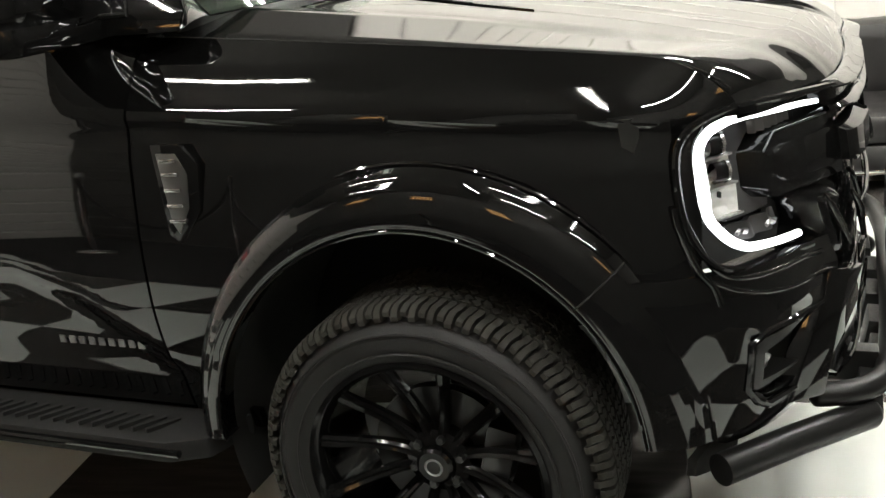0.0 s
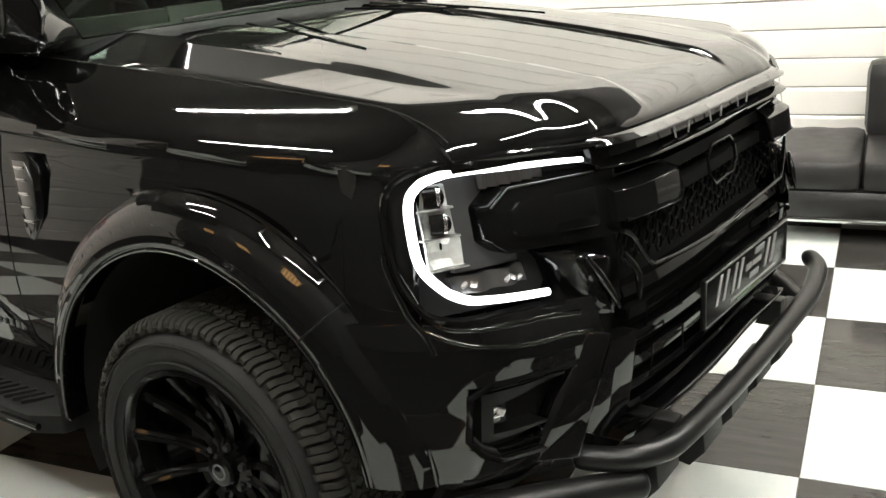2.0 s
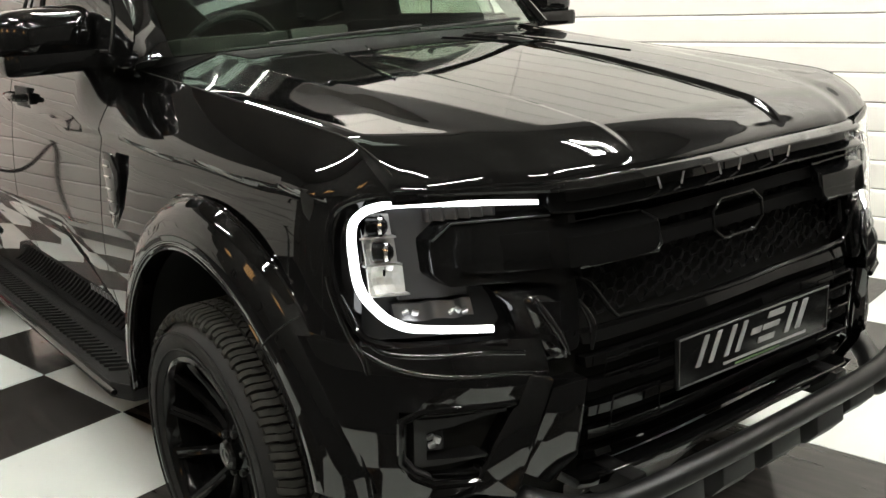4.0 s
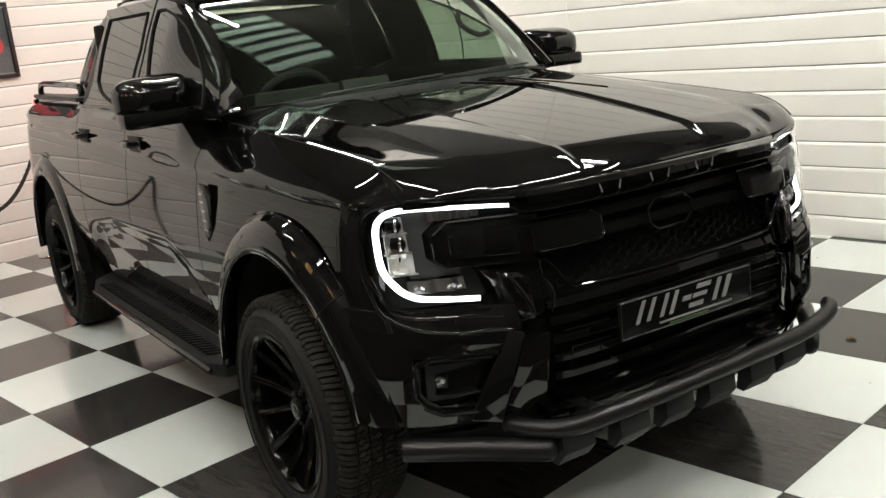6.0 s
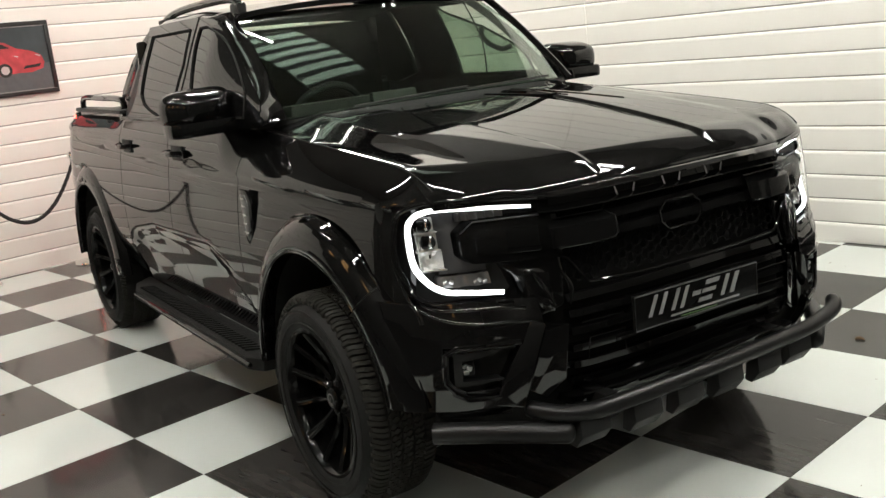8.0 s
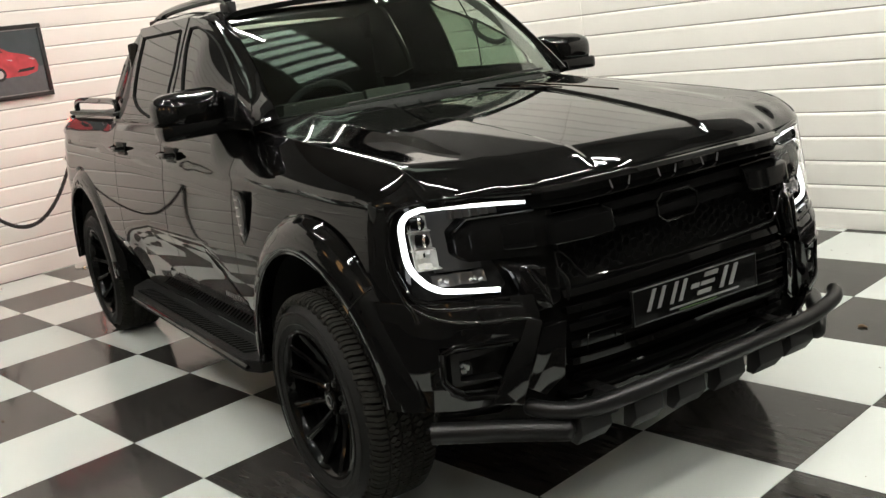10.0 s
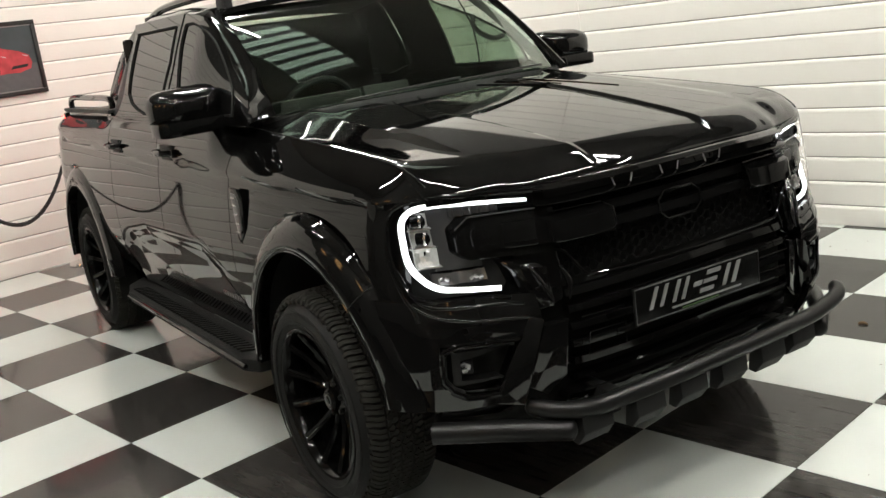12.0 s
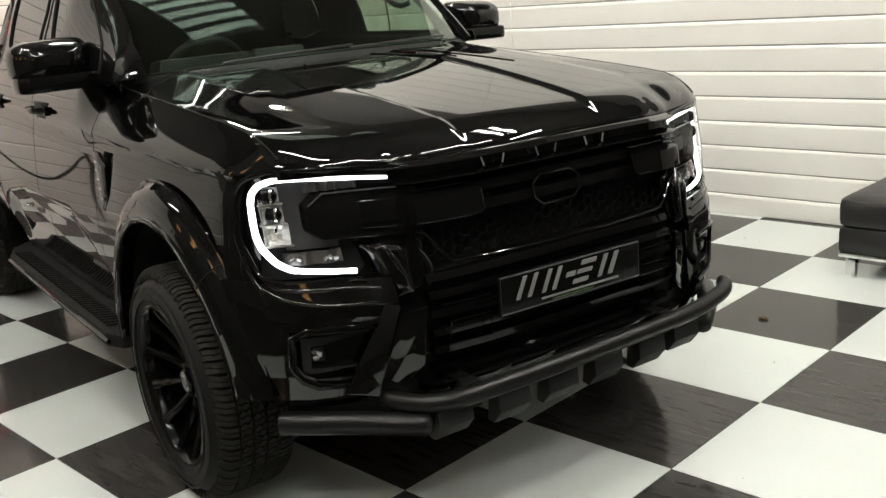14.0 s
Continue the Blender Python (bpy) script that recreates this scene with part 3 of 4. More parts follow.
# ---------- headlamps ----------
LEDYZ = [(.535, 1.113), (.785, 1.135), (.830, 1.126), (.850, 1.103), (.857, 1.07), (.859, .99), (.852, .948), (.828, .906), (.803, .887), (.778, .880), (.644, .865)]
lampx = nose


def headlamp(s):
    hl = new("headlamp")
    hl.parent = car
    P = lambda y, z, off=0.0: Vector((lampx(y) + far(s * y) + lean(z) + off, s * y, z))
    part("lamp_housing", surf(lambda y, z: P(y, z, -.075), span(.47, .885, 24), span(.845, 1.155, 14), None, .02, (-1, 0, 0)), LINER, hl, "black lamp bowl")
    corner = [LEDYZ[0]] + [(a[0] + (b[0] - a[0]) * k, a[1] + (b[1] - a[1]) * k) for a, b in zip(LEDYZ[:-1], LEDYZ[1:]) for k in (.22, .78)] + [LEDYZ[-1]]
    flat = catmull([(0, y, z) for y, z in corner], 5)
    path = [P(q.y, q.z, -.012 if s < 0 else -.018) for q in flat]
    n = len(path) - 1
    thick = [interp(k / n, [0, .10, .18, .36, .55, .78, .9, 1], [.0048, .0062, .0085, .0095, .0098, .0090, .0078, .0074]) * (1 if s < 0 else .85) for k in range(n + 1)]
    part("light_guide", tube(path, thick, 10), LED, hl, "glowing white C-shaped daytime light")
    for z, h, y1 in ((1.090, .024, .790), (1.038, .028, .787), (.979, .031, .780)):
        # a faceted bowl behind a dark bulb lens
        bowl = lambda u, v: P(.838 + (y1 - .838) * u, z + h * (2 * v - 1) * (1 - .12 * u), -.026 - .030 * (1 - (2 * u - 1) ** 2) * (1 - .6 * (2 * v - 1) ** 2) - .012 * u)
        part("reflector", surf(bowl, span(0, 1, 6), span(0, 1, 5), None, .004, (-1, 0, 0)), REFL, hl, "clear faceted main beam reflector", 2)
        part("cell_divider", prism([P(.842, z - h - .004, -.022), P(y1 - .004, z - h * .88 - .004, -.030), P(y1 - .004, z - h * .88, -.030), P(.842, z - h, -.022)], (-.04, 0, 0), .001), BRUSHED, hl)
        if h < .03:
            lens_at = Matrix.Translation(P(y1 + .014, z - .002, -.034)) @ pose(0, 0, 0, 0, 0, 90 - s * 40) @ Matrix.Diagonal((.95, 1, 1.25, 1))
            part("bulb_lens", lathe([(0, -.012), (.008, -.010), (.014, -.003), (.016, .010), (.016, .03)], 20), PIANO, hl).matrix_local = lens_at
            part("bulb_ring", lathe([(.0155, .004), (.0168, -.003), (.0180, .004)], 24), CHROME, hl).matrix_local = lens_at
        else:
            part("beam_marker", box((0, 0, 0), (.004, .010, .012), .001), PIANO, hl).matrix_local = Matrix.Translation(P(.806, z + .012, -.048)) @ pose(0, 0, 0, 0, 0, -s * 45)
    part("inner_panel", surf(lambda y, z: P(y, z, -.060), span(.66, .782, 8), span(.93, 1.118, 6), None, .01, (-1, 0, 0)), GREYTRIM, hl, "dark grey inner panel")
    part("reflector", surf(lambda y, z: P(y, z, -.050 + .006 * math.sin(y * 110) + .25 * (.925 - z)), span(.66, .80, 40), span(.890, .925, 4), None, .01, (-1, 0, 0)), DIM, hl)
    for y, z, tilt in ((.679, .901, 20), (.692, .906, -25), (.704, .903, 40), (.767, .907, -15), (.783, .909, 30)):
        part("lamp_facet", box((0, 0, 0), (.008, .014, .012), .003), BRUSHED, hl, "small bright reflector facet").matrix_local = Matrix.Translation(P(y, z, -.040)) @ pose(0, 0, 0, tilt, tilt * .5 + 15, s * 30 + tilt)
    part("indicator", surf(lambda y, z: P(y, z, -.03 + .006 * math.sin(y * 260)), span(.60, .735, 60), span(1.092, 1.118, 4), None, .01, (-1, 0, 0)), DIM, hl, "ribbed indicator reflector")
    wing = prism([P(y, z, -.10) for y, z in ((.47, 1.088), (.705, 1.088), (.742, 1.055), (.742, .985), (.712, .958), (.47, .948))], (.085, 0, 0), .008)
    shroud = part("lamp_wing", wing, PIANO, hl, "gloss black projector shroud")
    part("shroud_face", prism([P(y, z, -.020) for y, z in ((.49, 1.060), (.685, 1.060), (.705, 1.042), (.705, .998), (.685, .982), (.49, .978))], (.016, 0, 0), .006), PIANO, shroud)
    part("shroud_trim", tube([P(y, z, -.012) for y, z in ((.52, 1.086), (.70, 1.087), (.738, 1.056))], .0022, 6), DIM, shroud, "thin grey trim line")
    lens = part("lens", surf(lambda y, z: P(y, z, .004), span(.50, .882, 30), span(.848, 1.152, 16), None, .004, (-1, 0, 0)), LENS, hl, "clear lamp cover")
    lens.visible_shadow = False
    rim = [P(y, z, .0) for y, z in ((.51, 1.14), (.70, 1.152), (.84, 1.15), (.882, 1.10), (.888, .98), (.875, .90), (.835, .852), (.63, .838))]
    part("lamp_rim", tube(catmull(rim, 6), .008, 8), PIANO, hl)
    return hl


for s in (-1, 1):
    headlamp(s)
    # upright pillar between lamp and grille
    part("nose_pillar", prism([front(s * y, z, -.085) for y, z in ((.47, 1.06), (.58, 1.06), (.56, .90), (.62, .835), (.56, .76), (.48, .80), (.46, .90))], (.045, 0, 0), .012), PIANO, car, "gloss black block beside the grille")

    def barrel(u, v):
        ya, yb = .622 - .045 * v, .498 + .012 * v
        w = 1 - abs(2 * u - 1) ** 2.6
        return front(s * (ya + (yb - ya) * u), .944 - .145 * v - .012 * u, -.035 + .050 * w * (1 - .55 * v ** 3) - .03 * max(0, .12 - v) / .12)
    part("nose_barrel", surf(barrel, span(0, 1, 18), span(0, 1, 14), None, .03, (-1, 0, 0)), PAINT, car, "rounded gloss black block under the lamp")
    for curve in (((.572, .925), (.560, .893), (.540, .845), (.530, .805)), ((.500, .915), (.486, .88), (.482, .852), (.492, .812))):
        pts = catmull([front(s * y, z, .010 + .006 * (0 < k < 3)) for k, (y, z) in enumerate(curve)], 6)
        part("nose_rib", tube(pts, [.003 + .006 * math.sin(math.pi * i / (len(pts) - 1)) for i in range(len(pts))], 12), PAINT, car, "curved gloss rib")

# ---------- bull bar and skid plate ----------
bar = new("bull_bar")
bar.parent = car
bp = catmull([(.762, -.618, .489), (.80, -.607, .486), (.862, -.572, .483), (.907, -.510, .482), (.930, -.43, .484), (.950, -.15, .490), (.959, .15, .497), (.964, .42, .505), (.957, .54, .514), (.936, .655, .530), (.884, .715, .545)], 8)
n = len(bp) - 1
part("main_tube", tube(bp, [.0275 * min(1, (.15 + k / 4) ** .5, (.15 + (n - k) / 4) ** .5) for k in range(n + 1)], 18), SATIN, bar, "satin black steel tube")
for s in (-1, 1):
    ct = [Vector((.60 + far(s * .8), s * .87, .432)), Vector((.74 + far(s * .8), s * .715, .430)), Vector((.90 + .5 * far(s * .6), s * .55, .425))]
    d = (ct[2] - ct[1]).normalized()
    part("corner_tube", tube(ct[:2] + [ct[2] - d * .02, ct[2] - d * .008, ct[2], ct[2] + d * .003], [.034, .034, .034, .029, .018, .004], 18), SATIN, bar)
    part("bracket", box((.80, s * .40, .47), (.22, .05, .08), .006), SATIN, bar)
skid = new("skid_plate")
skid.parent = car
part("plate", prism([(.79, -.50, .440), (.79, .50, .440), (.64, .46, .36), (.64, -.46, .36)], (-.01, 0, -.014), .003), PLASTIC, skid)
for i in range(6):
    y = -.475 + .19 * i
    xf = .945 - .28 * max(0, abs(y) - .36) + .35 * far(y)
    sec = [(xf, .468), (xf + .006, .405), (xf - .030, .362), (xf - .060, .366), (xf - .045, .470)]
    part("tooth", prism([(x, y - .060, z) for x, z in sec], (0, .12, 0), .004), PLASTIC, skid, "angled black skid tooth")

# ---------- wheel arch flares ----------
def flare(x0, s, front_wheel):
    seg = 60
    a0, a1 = radians(5 if front_wheel else -12), radians(190)
    prof = [(.0, .0), (.18, .035), (.38, .052), (.65, .062), (.90, .064), (1.0, .055), (1.0, .0)]

    def pt(a, k):
        i = min(int(k), len(prof) - 2)
        t = k - i
        q = prof[i][0] * (1 - t) + prof[i + 1][0] * t
        h = prof[i][1] * (1 - t) + prof[i + 1][1] * t
        fr = max(0.0, math.cos(a)) if front_wheel else 0.0
        ox = .605 if math.cos(a) < 0 else .575
        ix, iz, oz = .465 - .04 * min(0, math.cos(a)), .508, .637
        x = x0 + (ox * (1 - q) + ix * q) * math.cos(a) + .02 * (1 - q)
        z = max(.45 + (oz * (1 - q) + iz * q) * math.sin(a), .505 if front_wheel and math.cos(a) > 0 else .44)
        y = .922 - .050 * fr ** 3 * (1 - .6 * q) + h * (1 - .25 * fr ** 2)
        return Vector((x, s * y, z))
    bm = surf(pt, span(a0, a1, seg), [i / 3 for i in range(3 * (len(prof) - 1) + 1)])
    f = part("wheel_arch_flare", bm, PAINT, car, "wide gloss black arch flare", 50)
    part("flare_bead", tube([pt(a, .1) + Vector((0, s * .003, 0)) for a in span(a0, a1, seg)], .0045, 6), PAINT, car)
    part("flare_bead", tube([pt(a, 4.9) + Vector((0, s * .002, 0)) for a in span(a0, a1, seg)], .0040, 6), PAINT, car)
    if front_wheel:
        part("flare_seam", tube([pt(radians(44), k / 3) + Vector((0, s * .001, 0)) for k in range(1, 16)], .0022, 5), LINER, car)
    bm = surf(lambda a, y: Vector((x0 + (.474 - .036 * min(0, math.cos(a))) * math.cos(a), s * y, .45 + .512 * math.sin(a))), span(radians(8 if front_wheel else -20), radians(200), 40), span(.50, .945, 6))
    part("arch_liner", bm, LINER, car)


for s in (-1, 1):
    flare(0.0, s, True)
    flare(WB, s, False)

# ---------- wheels ----------
R, RIM = .402, .272


def wheel():
    w = new("wheel")
    half = [(RIM - .012, .115), (RIM, .130), (RIM + .016, .139), (RIM + .045, .146), (RIM + .062, .144), (R - .052, .131), (R - .038, .112), (R - .024, .098), (R - .019, .074)]
    prof = half + [(r, -h) for r, h in half[::-1]]
    bm = bmesh.new()
    add_lathe(bm, [(r, -h) for r, h in prof], 72)
    tyre = part("tyre", bm, RUBBER, w, "chunky all-terrain tyre", 30)
    n = 60
    pitch = 2 * math.pi * R / n

    def store(bm, name):
        bmesh.ops.recalc_face_normals(bm, faces=bm.faces[:])
        me = bpy.data.meshes.new(name)
        bm.to_mesh(me)
        bm.free()
        me.materials.append(TREAD)
        return me

    h = pitch / 2 - .0032
    # zigzag blocks in three middle rows, each cut by a slanting sipe
    low = [(-.0190, -h - .007), (-.005, -h + .005), (.005, -h - .005), (.0190, -h + .007), (.0205, -.0055), (.006, .0015), (-.006, -.0065), (-.0205, .0005)]
    bm = bmesh.new()
    for flip in (1, -1):
        pts = [(flip * y, flip * z) for y, z in low]
        a0 = [bm.verts.new((0, y, z)) for y, z in pts]
        a1 = [bm.verts.new((.018, y * .95, z * .96)) for y, z in pts]
        bm.faces.new(a0)
        bm.faces.new(a1)
        for i in range(len(pts)):
            j = (i + 1) % len(pts)
            bm.faces.new((a0[i], a0[j], a1[j], a1[i]))
    me = store(bm, "tread_block")
    for yy, shift, flip in ((-.045, 0, 1), (.0, .5, -1), (.045, 0, 1)):
        for k in range(n):
            ob = new("tread_block", me)
            ob.parent = w
            ob.matrix_local = Matrix.Rotation(-2 * math.pi * (k + shift) / n, 4, "Y") @ Matrix.Translation((R - .0185, yy, 0)) @ pose(0, 0, 0, 0 if flip > 0 else 180, 0, 0)
    for sd in (-1, 1):
        bm = bmesh.new()
        # two unequal lugs that run over the shoulder, a deeper gap beside the pair
        for z0, z1, drop in ((-h, -.0035, 0.0), (.0005, h - .003, .010)):
            sec = [(R - .022, .070), (R - .0025, .0695), (R - .0005, .073), (R - .0015, .098), (R - .004, .110), (R - .012, .1205), (R - .026 + drop, .1285 - drop * .3), (R - .036 + drop, .1275 - drop * .2), (R - .036 + drop, .112)]
            ends = [[bm.verts.new((r, sd * y, e + .009 * (y - .070) / .06 - .003 * math.sin(90 * (y - .07)))) for r, y in sec] for e in (z0, z1)]
            for i in range(len(sec)):
                j = (i + 1) % len(sec)
                bm.faces.new((ends[0][i], ends[0][j], ends[1][j], ends[1][i]))
            bm.faces.new(ends[0])
            bm.faces.new(ends[1])
        me = store(bm, "shoulder_block")
        me.shade_smooth()
        me.set_sharp_from_angle(angle=radians(28))
        for k in range(n):
            ob = new("shoulder_block", me)
            ob.parent = w
            ob.matrix_local = Matrix.Rotation(-2 * math.pi * (k + .25 * (1 + sd)) / n, 4, "Y")
    for rr in (.300, .345):
        part("sidewall_ring", tube([Vector((rr * math.cos(a), -.1455, rr * math.sin(a))) for a in span(0, 2 * math.pi * 71 / 72, 72)], .003, 5, closed=True), RUBBER, w)
    rim = part("rim", lathe([(RIM + .004, -.128), (RIM + .006, -.136), (RIM - .006, -.138), (RIM - .016, -.128), (RIM - .022, -.10), (RIM - .03, .0), (RIM - .02, .10), (RIM, .12)], 72), WHEEL, w, "gloss black twelve-spoke alloy rim")
    for k in range(12):
        a = 2 * math.pi * k / 12
        bm = bmesh.new()
        # a chiselled spoke that dives to the hub and forks at the rim
        axis = catmull([(.060, -.058, 0), (.11, -.062, 0), (.175, -.086, 0), (.225, -.112, 0), (RIM - .008, -.130, 0)], 4)
        rings = []
        for i, p in enumerate(axis):
            t = i / (len(axis) - 1)
            wd, dp = .0125 + .006 * t ** 2, .030 - .008 * t
            rings.append([bm.verts.new(p + Vector((0, dy * dp, dz * wd))) for dy, dz in ((1, -.75), (.25, -1), (0, -.55), (.18, 0), (0, .55), (.25, 1), (1, .75))])
        for r0, r1 in zip(rings[:-1], rings[1:]):
            for i in range(7):
                bm.faces.new((r0[i], r0[(i + 1) % 7], r1[(i + 1) % 7], r1[i]))
        bm.faces.new(rings[0])
        bm.faces.new(rings[-1])
        ob = part("spoke", bm, WHEEL, w, angle=25)
        ob.matrix_local = Matrix.Rotation(-a, 4, "Y")
    part("hub", lathe([(0, -.086), (.036, -.085), (.043, -.078), (.045, -.063), (.075, -.053), (.08, -.03), (.08, .02)], 36), WHEEL, w)
    part("hub_emblem", lathe([(.016, -.085), (.018, -.0875), (.020, -.0875), (.022, -.085)], 28), DIM, w, "plain grey ring on the hub cap")
    for k in range(6):
        a = 2 * math.pi * (k + .5) / 6
        part("wheel_nut", lathe([(0, -.070), (.009, -.069), (.011, -.063), (.011, -.043)], 6), STEEL, w).matrix_local = Matrix.Translation((.058 * math.cos(a), 0, .058 * math.sin(a)))
    part("brake_disc", lathe([(.06, -.02), (.165, -.02), (.165, .005), (.06, .005)], 48), STEEL, w, "grey steel brake disc")
    part("brake_caliper", box((.13, -.02, .06), (.07, .07, .13), .012), STEEL, w)
    return w


w0 = wheel()
w0.parent = car
for x in (0.0, WB):
    for s in (-1, 1):
        m = Matrix.Translation((x, s * (.853 if x == 0 else .825), R)) @ pose(0, 0, 0, 0, 0, 0 if s < 0 else 180) @ pose(0, 0, 0, 0, 13 if x == 0 else 40, 0)
        if x == 0.0 and s == -1:
            w0.matrix_local = m
        else:
            copy_thing(w0, m)

# ---------- side steps, vents ----------
for s in (-1, 1):
    step = new("side_step")
    step.parent = car
    bm = prism([(-2.55, s * .86, .445), (-.50, s * .86, .445), (-.56, s * .97, .43), (-.66, s * 1.005, .425), (-2.35, s * 1.005, .425), (-2.50, s * .96, .43)][::s], (0, 0, -.055), .008)
    part("board", bm, TREADPLATE, step, "black ribbed running board")
    for i in range(40):
        x = -2.30 + i * .041
        part("tread_rib", box((x, s * .945, .437), (.012, .085, .010), 0, pose(0, 0, 0, 0, 0, s * 38)), TREADPLATE, step)
    part("edge_trim", tube([(-2.36, s * 1.006, .40), (-.62, s * 1.006, .40)], .010, 8), PIANO, step)
    vent = new("wing_vent")
    vent.parent = car
    yv = .945
    part("vent_surround", prism([(-.575, s * yv, 1.135), (-.50, s * yv, 1.135), (-.462, s * (yv - .002), 1.09), (-.475, s * yv, .985), (-.535, s * yv, .905), (-.565, s * yv, .93)], (0, s * .012, 0), .004), PIANO, vent, "gloss black wing vent with slats")
    part("vent_insert", prism([(-.562, s * (yv + .010), 1.115), (-.512, s * (yv + .010), 1.115), (-.490, s * (yv + .010), 1.07), (-.500, s * (yv + .010), .995), (-.535, s * (yv + .010), .935), (-.55, s * (yv + .010), .96)], (0, s * .004, 0), .002), DIM, vent, "grey metal insert")
    for z in (.965, 1.0, 1.035, 1.07, 1.10):
        part("vent_slat", box((-.532, s * (yv + .015), z), (.042, .008, .008), .002), DULL, vent)

# small door badge, a row of plain bars
for s in (-1, 1):
    badge = new("door_badge")
    badge.parent = car
    for i in range(9):
        x = -.98 + i * .030
        z = .635
        part("badge_bar", box((x, s * (halfw(x, z) + .002), z), (.018, .004, .020), .001), DIM, badge)

# ---------- cabin ----------
def ws(u, v):
    """The windscreen: u across from -1 to 1, v from its foot to the roof."""
    n = ss(0, 1, -u)
    yb, yt = .735 + .020 * n, .64 + .032 * n
    b = Vector((-.40 - (.15 - .03 * n) * abs(u) ** 2.2, yb * u, 1.384 - .017 * u * u))
    t = Vector((-1.03 - (.07 + .07 * n) * abs(u) ** 2, yt * u, 1.822 - (.012 - .03 * n) * u * u))
    p = b.lerp(t, v)
    p += Vector((.5, 0, .6)).normalized() * (.035 * math.sin(math.pi * v))
    return p


wsc = part("windscreen", surf(ws, span(-.965, .965, 40), span(.02, .98, 24), None, .005, (-.6, 0, -.7)), GLASS, car, "green-tinted curved windscreen")
wsc.visible_shadow = False


def roof_half(x):
    return .660 + .055 * ss(-1.0, -1.35, x) - .02 * ss(-1.9, -2.4, x)


def roof_pt(x, u):
    w = roof_half(x)
    z = 1.825 + .035 * ss(-1.0, -1.6, x) - .05 * ss(-2.0, -2.5, x)
    e = abs(u)
    xx = x - .07 * u * u if x > -1.3 else x - .07 * u * u * max(0, (x + 2.4) / 1.1)
    return Vector((xx, w * u, z + .03 * (1 - e ** 2.5) - .02 * max(0, (e - .9) / .1) ** 2))


part("roof", surf(roof_pt, span(-1.02, -2.42, 40), span(-1, 1, 40), None, .025, (0, 0, -1)), PAINT, car, "gloss black roof")
part("headlining", surf(lambda x, u: roof_pt(x, u * .94) - Vector((0, 0, .05)), span(-1.1, -2.38, 10), span(-1, 1, 10)), CLOTH, car)
for s in (-1, 1):
    # pillars
    part("belt_line", tube([(x, s * (halfw(x, 1.372) + .002), 1.378) for x in span(-.66, -2.42, 20)], .012, 8), PIANO, car)

    def H(x, z, o=0.0):
        k = max(0, (z - 1.375) / .45)
        return Vector((x, s * (.892 + o - .165 * k ** 1.45 - (.02 + .075 * min(1, 1.6 * k)) * max(0, (x + 1.10) / .5) ** 1.3), z))

    zr = [1.402, 1.44, 1.50, 1.57, 1.63, 1.70, 1.75, 1.785]
    skin_rear = lambda z: interp(z, [1.36, 1.42, 1.50, 1.62, 1.78, 1.84], [-2.38, -2.22, -2.135, -2.13, -2.14, -2.20])
    glass_rear = (lambda z: interp(z, zr, [-1.76, -1.96, -2.045, -2.05, -2.055, -2.06, -2.065, -2.07]), lambda z: interp(z, zr, [-1.475, -1.472, -1.465, -1.44, -1.42, -1.435, -1.445, -1.455]))
    glass_front = (lambda z: interp(z, zr, [-1.22, -1.23, -1.248, -1.27, -1.288, -1.312, -1.316, -1.312]), lambda z: interp(z, zr, [-.640, -.650, -.685, -.768, -.845, -.942, -1.05, -1.22]))
    if s > 0:
        glass_rear = (glass_rear[0], lambda z: -1.76)
        glass_front = (lambda z: -1.66, lambda z: interp(z, [1.402, 1.485, 1.55, 1.64, 1.70, 1.75, 1.785], [-.99, -1.02, -1.10, -1.28, -1.44, -1.60, -1.64]))
    skin_front = lambda z: interp(z, [1.36, 1.409, 1.469, 1.578, 1.742, 1.803, 1.84], [-.51, -.50, -.545, -.729, -.937, -1.085, -1.40])

    def cab_skin(name, left, right, z0, z1, material, off=0.0, nx=10, nz=14, label=""):
        fn = lambda u, z: H(left(z) + (right(z) - left(z)) * u, z, off)
        return part(name, surf(fn, span(0, 1, nx), span(z0, z1, nz), None, .006, (0, -s, 0)), material, car, label)

    cab_skin("window_frame", skin_rear, glass_rear[0], 1.40, 1.787, PAINT, label="gloss black door window frame")
    cab_skin("window_frame", glass_rear[1], glass_front[0], 1.40, 1.787, PAINT)
    if s < 0:
        cab_skin("window_frame", glass_front[1], skin_front, 1.40, 1.787, PAINT)
    else:
        skin_front = lambda z: interp(z, [1.40, 1.78, 1.84], [-.66, -1.12, -1.30])
    cab_skin("window_frame", skin_rear, skin_front, 1.36, 1.402, PAINT, nx=30, nz=4)
    cab_skin("window_frame", skin_rear, skin_front, 1.785, 1.838, PAINT, nx=30, nz=5)
    gl = cab_skin("front_side_window", *glass_front, 1.40, 1.785, PRIVACY if s < 0 else GLASS, -.003)
    gl2 = cab_skin("rear_side_window", *glass_rear, 1.40, 1.787, PRIVACY, -.003)
    for left, right in (glass_rear, glass_front):
        ring = [H(left(z), z, .001) for z in span(1.402, 1.785, 16)] + [H(right(z), z, .001) for z in span(1.785, 1.402, 16)]
        part("window_seal", tube(ring, .0055, 6, closed=True), LINER, car, "black rubber window seal")
    part("door_gap", tube([H(interp(z, [1.37, 1.60, 1.84], [-1.43, -1.36, -1.385]), z, .0) for z in span(1.37, 1.835, 12)], .004, 6), LINER, car)
